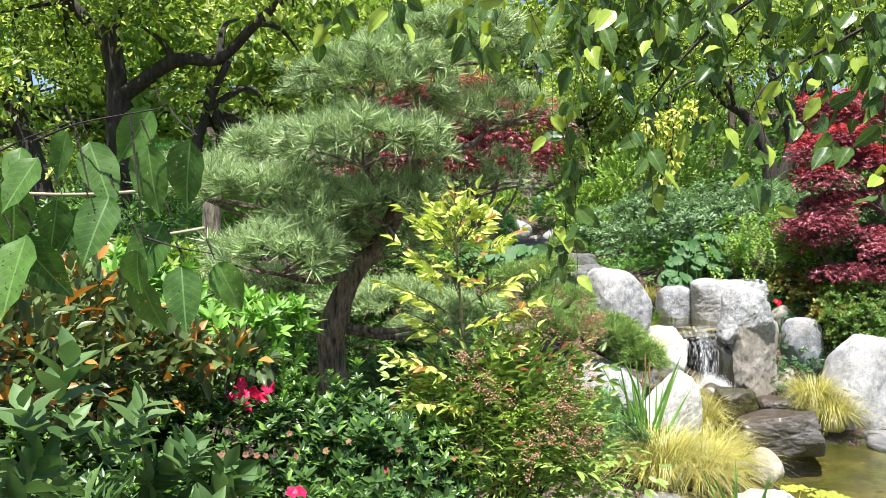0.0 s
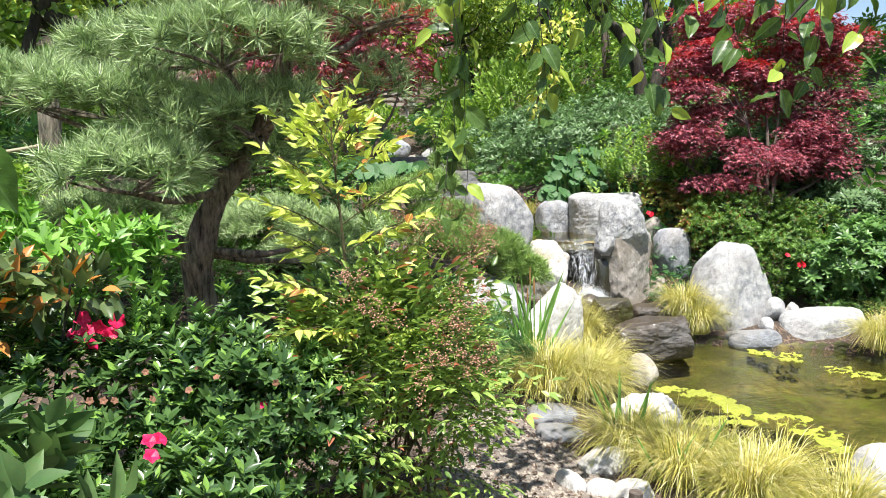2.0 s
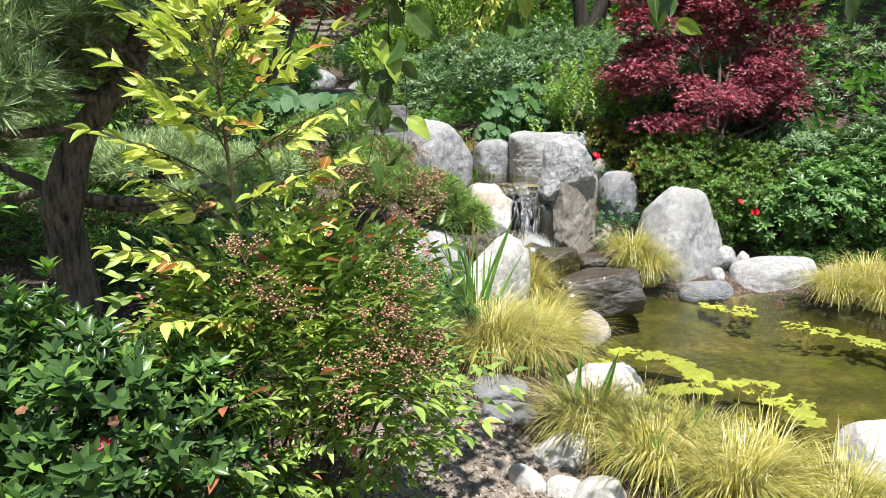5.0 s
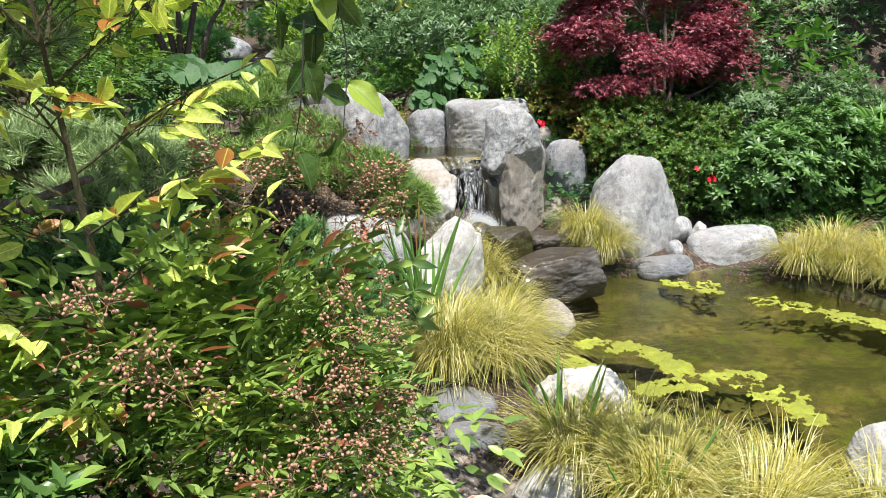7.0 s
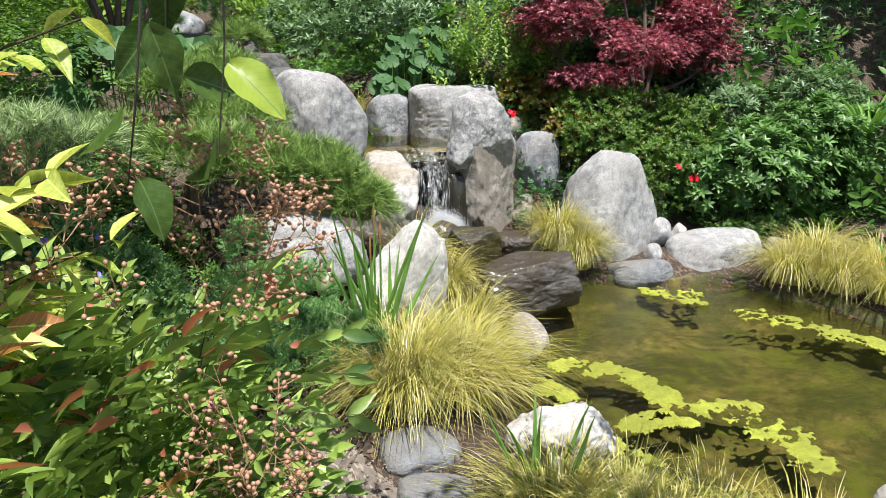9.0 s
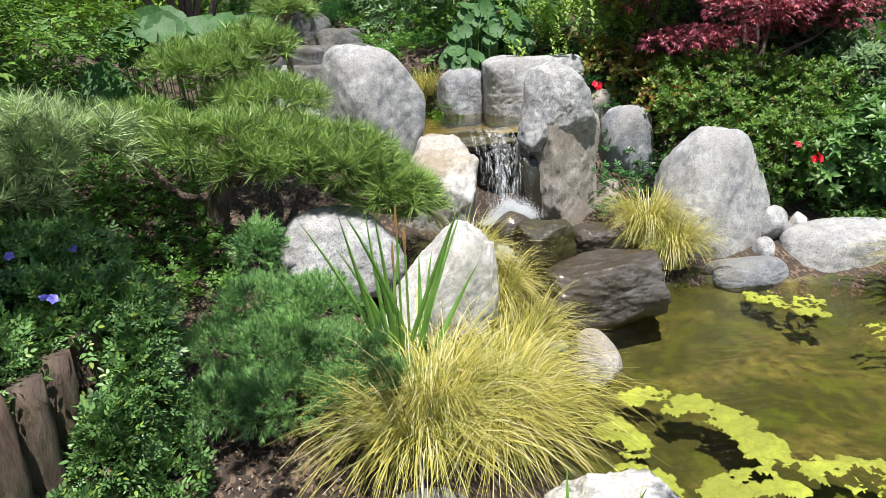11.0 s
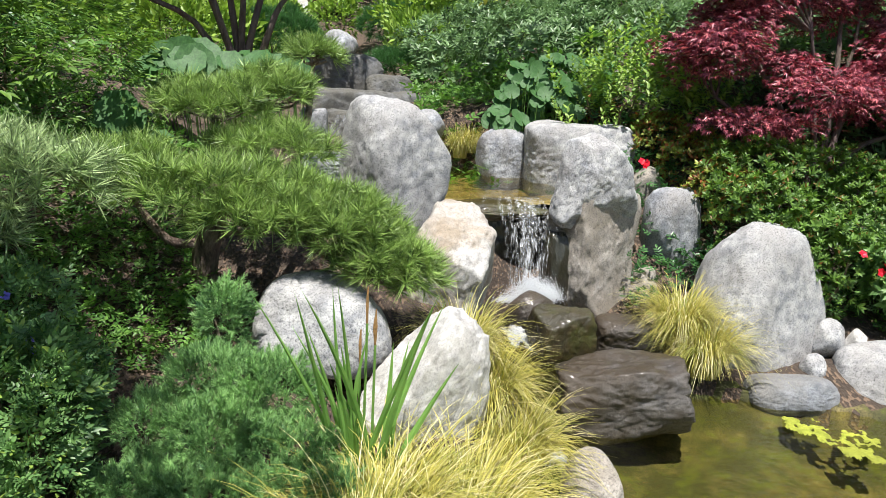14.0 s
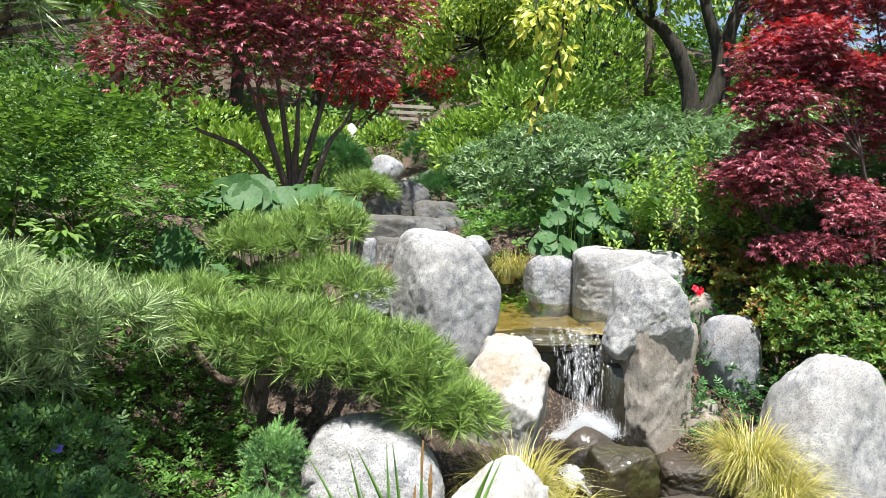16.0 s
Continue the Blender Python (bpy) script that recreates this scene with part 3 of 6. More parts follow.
R("dark wet rock under the splash", WET_ROCK, (2.66, 7.0, 0.12), (0.18, 0.15, 0.16), 31)
R("oval tan pebble standing in the pond", GRANITE_WARM, (2.45, 5.39, -0.09), (0.115, 0.14, 0.16), 32, (-25, 10, 20), facets=7, rough=0.02)
R("dark and pale oval stone at the water's edge", SLATE, (4.0, 6.27, -0.12), (0.27, 0.17, 0.13), 33, (0, 0, -12), facets=8, rough=0.03, boxy=0.15)
R("small pale stone at the bank", GRANITE, (4.42, 6.55, 0.1), (0.12, 0.11, 0.14), 34, big=False)
R("small pale round stone at the bank", WHITE_STONE, (4.58, 6.5, 0.11), (0.06, 0.06, 0.08), 35, big=False)
R("small pale stone at the water's edge", GRANITE, (4.23, 6.39, -0.02), (0.07, 0.07, 0.1), 36, big=False)
R("wide low pale granite boulder at the water's edge", GRANITE, (4.73, 6.26, -0.07), (0.45, 0.3, 0.25), 37, (0, -4, -18), facets=9, boxy=0.28, rough=0.02, taper=0.1)
R("small grey stone beside the sedge", GRANITE_WARM, (5.18, 6.05, 0.02), (0.1, 0.09, 0.1), 38, big=False)
R("craggy white stone with dark seams at the pond's edge", WHITE_STONE, (1.94, 4.24, -0.01), (0.22, 0.17, 0.165), 39, (0, 5, -15), facets=22, hard=24, rough=0.13, boxy=0.2)
R("smooth flat blue-grey stone beside the path", SLATE, (1.39, 4.42, -0.03), (0.16, 0.14, 0.085), 40, facets=8, rough=0.025, boxy=0.2)
R("flat slate stone beside the path", SLATE, (1.34, 4.15, -0.06), (0.165, 0.13, 0.095), 41, (0, 6, -20), facets=10, rough=0.04, boxy=0.28)
R("white stone edging the path", WHITE_STONE, (1.42, 3.68, -0.02), (0.14, 0.13, 0.1), 42, rough=0.06)
R("small white stone edging the path", WHITE_STONE, (1.18, 3.5, -0.01), (0.06, 0.1, 0.05), 43, (0, 0, 30), big=False)
R("small white stone edging the path", WHITE_STONE, (1.3, 3.38, -0.02), (0.08, 0.08, 0.06), 44, big=False)
R("white stone edging the path", WHITE_STONE, (1.42, 3.3, -0.03), (0.13, 0.1, 0.1), 45, big=False)
R("smooth white stone at the near end of the pond", WHITE_STONE, (2.9, 3.4, -0.08), (0.2, 0.17, 0.17), 46, rough=0.03)
R("smooth white stone at the near end of the pond", WHITE_STONE, (2.5, 2.95, -0.08), (0.24, 0.17, 0.15), 47, rough=0.03)
R("grey boulder at the upper stream", STREAM_STONE, (2.12, 10.75, 1.3), (0.29, 0.26, 0.24), 48, boxy=0.2)
R("grey stone at the upper stream", STREAM_STONE, (2.2, 10.5, 1.22), (0.26, 0.2, 0.16), 49, big=False)
R("dark stone ledge of the upper stream", STREAM_STONE, (1.7, 10.4, 1.1), (0.5, 0.3, 0.28), 50, boxy=0.34)
R("dark stone at the small upper fall", STREAM_STONE, (1.65, 9.35, 0.98), (0.3, 0.25, 0.24), 51, boxy=0.3)
R("grey stone block above the upper stream", STREAM_STONE, (1.55, 11.6, 1.42), (0.55, 0.35, 0.35), 52, boxy=0.34)
R("round grey boulder up the slope", GRANITE_GREY, (1.72, 16.2, 2.0), (0.33, 0.3, 0.28), 53, big=False)
R("pale tan boulder up the slope", GRANITE_WARM, (2.5, 19.2, 1.78), (0.42, 0.35, 0.2), 54, big=False)
R("pale stone up the slope", GRANITE, (2.75, 17.5, 1.9), (0.3, 0.25, 0.2), 55, big=False)
R("pointed white rock up the slope", WHITE_STONE, (0.9, 22.2, 2.85), (0.32, 0.3, 0.5), 56, big=False, hard=16)
R("pale rock up the slope", GRANITE, (-0.1, 22.5, 2.7), (0.35, 0.3, 0.25), 57, big=False)

# ---- upper pool and fall ----
pool = bm_object("water", outline_sheet([(2.12, 7.52), (2.5, 7.47), (2.9, 7.5), (3.1, 7.8), (3.1, 8.4), (2.8, 9.0), (2.3, 9.15), (2.05, 8.7), (1.98, 8.0)], POOL_Z), POOL_WATER)
tagged(pool, "shallow amber pool of clear water above the fall", "pool", kind="structure")
pool_bed = mesh_object("pool_bed", *grid_mesh(np.linspace(1.9, 3.25, 30), np.linspace(7.47, 9.2, 36), lambda x, y: 0.722 - 0.06 * smooth((y - 7.55) / 0.5) + 0.02 * fbm(np.stack([x, y, 0 * x], -1).reshape(-1, 3) * 6, 3).reshape(x.shape)),
                       rock_material("pool bed", (0.15, 0.12, 0.055), (0.4, 0.33, 0.17), (0.17, 0.15, 0.07), 0.4, veins=0.0), smooth=True)
tagged(pool_bed, "sandy amber bed of the upper pool", "pool bed", kind="structure")
R("wet amber-brown stone lip under the waterfall", WET_BROWN, (2.52, 7.52, 0.69), (0.47, 0.11, 0.07), 61, (8, 0, 0), boxy=0.16, hard=14, rough=0.14, facets=22, category="rock")
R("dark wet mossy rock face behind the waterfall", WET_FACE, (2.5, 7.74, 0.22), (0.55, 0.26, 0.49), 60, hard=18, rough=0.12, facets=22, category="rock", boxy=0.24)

FALL = material("falling water")
fm, fn, fl, fb, fo = FALL
fn.remove(fb)
f_tr, f_di, f_mx = fn.new("ShaderNodeBsdfTransparent"), fn.new("ShaderNodeBsdfPrincipled"), fn.new("ShaderNodeMixShader")
f_di.inputs["Base Color"].default_value, f_di.inputs["Roughness"].default_value = (0.85, 0.88, 0.9, 1), 0.15
f_ns = noise_tex(fn, fl, 70, 5, 0.75, stretch=(1, 1, 0.09))
f_rp = ramp(fn, [(0.5, (0.0, 0.0, 0.0)), (0.7, (0.62, 0.62, 0.62))])
fl.new(f_ns.outputs["Fac"], f_rp.inputs["Fac"])
fl.new(f_rp.outputs["Color"], f_mx.inputs["Fac"])
fl.new(f_tr.outputs[0], f_mx.inputs[1])
fl.new(f_di.outputs[0], f_mx.inputs[2])
fl.new(f_mx.outputs[0], fo.inputs["Surface"])
FOAM = plain("white foam", (0.82, 0.85, 0.87), 0.35, 0.1, 60)
foam_nodes, foam_links = FOAM.node_tree.nodes, FOAM.node_tree.links
foam_mix = foam_nodes.new("ShaderNodeMixShader")
foam_mix.inputs["Fac"].default_value = 0.5
foam_out = [q for q in foam_nodes if q.bl_idname == "ShaderNodeOutputMaterial"][0]
foam_links.new(foam_out.inputs["Surface"].links[0].from_socket, foam_mix.inputs[1])
foam_links.new(foam_nodes.new("ShaderNodeBsdfTransparent").outputs[0], foam_mix.inputs[2])
foam_links.new(foam_mix.outputs[0], foam_out.inputs["Surface"])

fall = thing("waterfall", "thin white waterfall streaming over a dark rock lip", "waterfall")


def water_strand(x, width, y0, z0, z1, reach, seed):
    """A ribbon of falling water that leaves the lip and drops."""
    t = np.linspace(0, 1, 14)
    rng = np.random.default_rng(seed)
    yy = y0 - reach * (1 - (1 - t) ** 2) - 0.02
    zz = z0 + 0.02 - (z0 - z1 + 0.02) * t ** 1.7
    xx = x + 0.015 * np.sin(t * 5 + rng.random() * 6) + 0.02 * rng.normal() * t
    w = width * (0.8 + 0.5 * t)
    cross = np.linspace(-0.5, 0.5, 5)
    v = np.stack([xx[:, None] + cross[None] * w[:, None], np.repeat(yy[:, None], 5, 1) - 0.012 * np.cos(cross * 3)[None] + 0.006 * rng.normal(size=(14, 5)), np.repeat(zz[:, None], 5, 1)], -1).reshape(-1, 3)
    i, j = np.meshgrid(np.arange(13), np.arange(4), indexing="ij")
    a = i * 5 + j
    return v, np.stack([a, a + 1, a + 6, a + 5], -1).reshape(-1, 4)


for k, (x, w, r) in enumerate([(2.6, 0.05, 0.2), (2.65, 0.06, 0.26), (2.7, 0.07, 0.28), (2.75, 0.06, 0.27), (2.8, 0.05, 0.25), (2.7, 0.14, 0.3), (2.53, 0.03, 0.14), (2.9, 0.03, 0.14), (2.42, 0.02, 0.1)]):
    part("strand", water_strand(x, w, 7.5, POOL_Z, 0.22 if k < 6 else 0.4, r, k), FALL[0], fall, smooth=True)
drops = RNG.random((120, 3))
drop_at = np.stack([2.7 + (drops[:, 0] - 0.5) * (0.22 + 0.25 * (1 - drops[:, 2])), 7.3 - drops[:, 1] * 0.3, 0.25 + 0.5 * drops[:, 2] ** 1.6], -1)
bead = ico(1)
part("spray", scatter(bead, drop_at, rand_dirs(120), rand_dirs(120), 0.0015 + 0.0015 * RNG.random(120)), FOAM, fall, "flying droplets", True, "stuff")


def foam_patch(centre, half, n, size):
    """Ragged foam: bubbles in loose clots that thin out upwards and outwards."""
    clots = RNG.normal(size=(26, 3)) * 0.5
    clots[:, 2] = np.abs(clots[:, 2]) * 0.8
    k = RNG.integers(0, 26, n)
    p = clots[k] + RNG.normal(size=(n, 3)) * (0.1 + 0.22 * RNG.random((26, 1)))[k]
    p[:, 2] = np.abs(p[:, 2]) * np.exp(-0.5 * (p[:, 0] ** 2 + p[:, 1] ** 2)) - 0.3
    return scatter(bead, np.array(centre) + p * np.array(half), rand_dirs(n), rand_dirs(n), size * (0.3 + RNG.random(n)))


part("foam", foam_patch((2.72, 7.14, 0.22), (0.17, 0.12, 0.15), 17000, 0.0026), FOAM, fall, "white foam where the fall lands", True, "stuff")
part("foam", foam_patch((2.52, 6.75, 0.08), (0.05, 0.14, 0.05), 3500, 0.0028), FOAM, fall, "white foam running between the rocks", True, "stuff")
part("foam", foam_patch((2.4, 5.72, -0.125), (0.06, 0.1, 0.02), 900, 0.0028), FOAM, fall, "foam entering the pond", True, "stuff")

# floating algae mats
ALGAE = rock_material("algae mat", (0.2, 0.24, 0.02), (0.42, 0.46, 0.05), (0.24, 0.26, 0.03), 0.4, speckle=0.4, veins=0.0)


def algae(blobs, seed):
    """A ragged lumpy mat at the water's surface, made of overlapping patches."""
    x0, x1 = min(b[0] - b[2] for b in blobs) - 0.05, max(b[0] + b[2] for b in blobs) + 0.05
    y0, y1 = min(b[1] - b[3] for b in blobs) - 0.05, max(b[1] + b[3] for b in blobs) + 0.05
    xx, yy = np.meshgrid(np.arange(x0, x1, 0.008), np.arange(y0, y1, 0.008))
    field = np.max([1 - ((xx - b[0]) / b[2]) ** 2 - ((yy - b[1]) / b[3]) ** 2 for b in blobs], 0)
    p = np.stack([xx, yy, 0 * xx], -1).reshape(-1, 3)
    field = np.minimum(field, 0.4) - 0.08 + 0.4 * fbm(p * 9, seed, 2, 0.6).reshape(xx.shape) + 0.35 * fbm(p * 30, seed + 5, 3, 0.7).reshape(xx.shape)
    z = WATER_Z + 0.003 + 0.012 * smooth(field / 0.5) + 0.005 * fbm(p * 40, seed + 3, 2).reshape(xx.shape)
    v = np.stack([xx, yy, z], -1).reshape(-1, 3)
    i, j = np.meshgrid(np.arange(xx.shape[0] - 1), np.arange(xx.shape[1] - 1), indexing="ij")
    a = (i * xx.shape[1] + j)
    keep = (field[:-1, :-1] > 0.1) & (field[1:, 1:] > 0.1) & (field[:-1, 1:] > 0.1) & (field[1:, :-1] > 0.1)
    f = np.stack([a, a + 1, a + xx.shape[1] + 1, a + xx.shape[1]], -1)[keep]
    used, inv = np.unique(f, return_inverse=True)
    return v[used], inv.reshape(f.shape)


for label, blobs, seed in [("long ragged yellow-green algae mat", [(2.56, 5.1, 0.14, 0.08), (2.68, 4.98, 0.14, 0.09), (2.79, 4.82, 0.1, 0.14), (2.78, 4.6, 0.1, 0.14), (2.56, 4.42, 0.2, 0.09), (2.78, 4.4, 0.17, 0.12), (2.98, 4.34, 0.17, 0.12), (3.02, 4.12, 0.15, 0.16), (2.96, 3.92, 0.14, 0.14)], 3),
                           ("yellow-green algae patch near the far bank", [(3.88, 5.92, 0.14, 0.12), (4.0, 5.8, 0.2, 0.12), (3.95, 5.65, 0.1, 0.12)], 8),
                           ("yellow-green algae strip below the sedges", [(4.12, 5.3, 0.16, 0.12), (4.22, 5.1, 0.14, 0.16), (4.32, 4.85, 0.13, 0.2), (4.4, 4.55, 0.12, 0.25), (4.45, 4.2, 0.14, 0.25)], 9),
                           ("yellow-green algae patch below the white stone", [(2.26, 4.2, 0.14, 0.22), (2.24, 4.5, 0.1, 0.2), (2.3, 4.85, 0.1, 0.2), (2.33, 3.85, 0.1, 0.12)], 10),
                           ("yellow-green algae patch by the near stones", [(2.75, 3.2, 0.16, 0.1)], 11)]:
    mat_ob = mesh_object("algae_mat", *algae(blobs, seed), ALGAE, smooth=True)
    tagged(mat_ob, label, "algae", "algae mats")

# ---- plants: leaf colours ----
L_AZALEA = leaf_material("azalea leaf", (0.014, 0.042, 0.016), (0.095, 0.18, 0.05), (0.2, 0.35, 0.07), 0.14, rough=0.26)
L_NANDINA = leaf_material("nandina leaf", (0.04, 0.1, 0.025), (0.3, 0.42, 0.1), (0.42, 0.15, 0.09), 0.035, rough=0.35)
L_NANDINA_NEW = leaf_material("young nandina leaf", (0.24, 0.36, 0.05), (0.52, 0.57, 0.14), (0.5, 0.22, 0.1), 0.07, translucent=0.4, veined=True)
# lime share of the leaves: backlit glow put into their colour
L_PEAR = leaf_material("pear leaf", (0.025, 0.065, 0.014), (0.078, 0.14, 0.03), (0.3, 0.4, 0.06), 0.22, rough=0.3, translucent=0.32, veined=True)
L_BITTEN = leaf_material("insect-bitten leaf", (0.03, 0.085, 0.015), (0.08, 0.17, 0.03), rough=0.5, translucent=0.35, veined=True, holes=0.02)
L_PINE = leaf_material("blue green needle", (0.03, 0.065, 0.025), (0.42, 0.55, 0.25), translucent=0.12, patch_scale=13)
L_PINE_BRIGHT = leaf_material("bright green needle", (0.025, 0.07, 0.015), (0.27, 0.4, 0.1), translucent=0.12, patch_scale=13)
L_SEDGE = leaf_material("golden sedge blade", (0.15, 0.19, 0.03), (0.47, 0.42, 0.11), (0.66, 0.6, 0.32), 0.18, translucent=0.3, rough=0.4)
L_IRIS = leaf_material("iris blade", (0.09, 0.2, 0.045), (0.2, 0.37, 0.09), rough=0.35)
# pink share of the leaves: glossy highlights put into the colour
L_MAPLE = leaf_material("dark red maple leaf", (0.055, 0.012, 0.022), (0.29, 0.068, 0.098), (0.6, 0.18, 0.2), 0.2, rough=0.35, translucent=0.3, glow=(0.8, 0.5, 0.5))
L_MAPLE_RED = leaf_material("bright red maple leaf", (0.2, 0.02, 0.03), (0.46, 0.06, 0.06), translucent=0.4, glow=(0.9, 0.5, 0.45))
L_JUNIPER = leaf_material("juniper foliage", (0.035, 0.12, 0.045), (0.26, 0.46, 0.15), translucent=0.1)
L_PERI = leaf_material("periwinkle leaf", (0.025, 0.075, 0.025), (0.15, 0.28, 0.085), (0.22, 0.32, 0.06), 0.08, rough=0.42, translucent=0.2)
L_GREY = leaf_material("grey green leaf", (0.05, 0.1, 0.04), (0.16, 0.26, 0.11), rough=0.4)
L_BROAD = leaf_material("glossy round leaf", (0.02, 0.065, 0.02), (0.065, 0.16, 0.045), rough=0.6, translucent=0.25)
L_LIME = leaf_material("lime green leaf", (0.1, 0.2, 0.035), (0.28, 0.41, 0.08))
L_TREE = leaf_material("tree leaf", (0.045, 0.095, 0.02), (0.22, 0.31, 0.06), (0.55, 0.62, 0.15), 0.22, translucent=0.5)
L_DARK = leaf_material("dark green leaf", (0.02, 0.065, 0.024), (0.07, 0.18, 0.05), rough=0.35)
L_BRONZE = leaf_material("bronze green leaf", (0.022, 0.045, 0.02), (0.12, 0.17, 0.055), (0.48, 0.2, 0.05), 0.15, rough=0.3, translucent=0.2)
L_YELLOW = leaf_material("yellow leaf", (0.3, 0.36, 0.06), (0.55, 0.55, 0.13), translucent=0.5)
L_FRESH = leaf_material("fresh green leaf", (0.08, 0.2, 0.03), (0.2, 0.38, 0.07), translucent=0.35)
L_SOFT = leaf_material("soft green leaf", (0.035, 0.085, 0.025), (0.11, 0.19, 0.06), rough=0.5, translucent=0.3)
L_COVER = leaf_material("small cover leaf", (0.03, 0.1, 0.02), (0.13, 0.26, 0.05))
PETAL = leaf_material("magenta petal", (0.62, 0.008, 0.06), (0.78, 0.02, 0.11), translucent=0.35)
PETAL_RED = leaf_material("red petal", (0.6, 0.01, 0.02), (0.75, 0.02, 0.05), translucent=0.3)
PETAL_BLUE = leaf_material("violet blue petal", (0.16, 0.14, 0.6), (0.25, 0.22, 0.8), translucent=0.2)
BERRY = plain("pinkish tan berry", (0.42, 0.23, 0.15), 0.5, 0.45, 90)
STALK_RED = plain("reddish brown stalk", (0.24, 0.14, 0.07), 0.6, 0.3, 90)
DRY = plain("dry brown flower", (0.19, 0.09, 0.05), 0.8, 0.4, 60)
SEED = plain("straw brown seed head", (0.3, 0.17, 0.06), 0.8, 0.4, 90)
WOOD_POST = bark_material("weathered wood", (0.07, 0.05, 0.035), (0.22, 0.17, 0.125), 30)
ROPE = plain("old rope", (0.34, 0.29, 0.2), 0.9, 0.3, 200)

TUFTS = [needle_tuft(36, 0.85, 0.05, 0.0), needle_tuft(32, 0.65, 0.05, 0.1)]


def pick_scatter(geos, pos, axis, face, size):
    k = RNG.integers(0, len(geos), len(pos))
    size = np.broadcast_to(size, (len(pos),))
    return join([scatter(g, pos[k == i], axis[k == i], face[k == i], size[k == i]) for i, g in enumerate(geos) if (k == i).any()])


def bush(name, label, category, blobs, geo, n, size, mat, stems=6, stem_mat=None, group="", foliage_name="foliage", **kw):
    """A shrub: stems from the ground up into its body, and leaves or shoots all over it."""
    lo = min(b[0][2] - b[1][2] for b in blobs)
    cx, cy = np.mean([b[0][0] for b in blobs]), np.mean([b[0][1] for b in blobs])
    z0 = land_z(cx, cy)
    ob = thing(name, label, category, group)
    part(foliage_name, foliage(blobs, geo, n, size, **kw), mat, ob, smooth=True, kind="stuff")
    for k in range(stems):
        b = blobs[k % len(blobs)]
        end = np.array(b[0]) + rand_dirs(1)[0] * np.array(b[1]) * 0.5
        start = np.array([b[0][0] * 0.6 + cx * 0.4 + 0.05 * RNG.normal(), b[0][1] * 0.6 + cy * 0.4 + 0.05 * RNG.normal(), 0])
        start[2] = land_z(start[0], start[1]) - 0.03
        mid = (start + end) / 2 + RNG.normal(size=3) * 0.04
        part("stem", tube([start, mid, end], [0.012, 0.004], 5), stem_mat or STEM, ob)
    return ob


# ---- pines ----
def pine_pad(centre, half, n, length, lift=0.55):
    """A cloud-pruned pad: needle tufts over a flattened dome, fewer below."""
    d = rand_dirs(n)
    d[:, 2] = np.where(d[:, 2] < -0.15, np.abs(d[:, 2]), d[:, 2])
    rad = 0.72 + 0.28 * RNG.random(n)
    wob = 1 + 0.3 * fbm(d * 2.5 + np.array(centre) * 2, 4, 3)
    pos = np.array(centre) + d * np.array(half) * (rad * wob)[:, None]
    out = unit(d / np.array(half))
    ax = unit(out + np.array([0, 0, lift]) + rand_dirs(n) * 0.35)
    return pick_scatter(TUFTS, pos, ax, rand_dirs(n), length * (0.75 + 0.5 * RNG.random(n)))


def pine(label, trunk, radii, pads, length, mat, density, group=""):
    """trunk: bends of the trunk; pads: (centre, half sizes, from where on the trunk its limb starts)."""
    ob = thing("pine_tree", label, "pine tree", group)
    part("trunk", tube(trunk, radii, 14, 0.22, 3, 6), BARK_PINE, ob, smooth=True)
    for c, h, at, *thin in pads:
        c, h = np.array(c, dtype=float), np.array(h, dtype=float)
        pad = part("needle_pad", pine_pad(c, h, int((density * h[0] * h[1] * 3.5 + 40) * (thin[0] if thin else 1)), length), mat, ob, kind="stuff")
        start = np.array([np.interp(at, np.linspace(0, 1, len(trunk)), [p[k] for p in trunk]) for k in range(3)])
        end = c - np.array([0, 0, h[2] * 0.35])
        mid = (start + end) / 2 + np.array([0, 0, -0.06]) + RNG.normal(size=3) * 0.04
        part("limb", tube([start, mid, end], [0.028, 0.022, 0.012], 8, 0.2, 5), BARK_PINE, ob, smooth=True)
        for k in range(7):
            tip = c + rand_dirs(1)[0] * h * np.array([0.8, 0.8, 0.3])
            tip[2] = max(tip[2], c[2] - 0.1 * h[2])
            part("twig", tube([end, (end + tip) / 2 + RNG.normal(size=3) * 0.02, tip], [0.012, 0.005], 5), BARK_PINE, ob)
    return ob


zb = land_z(-0.75, 4.85)
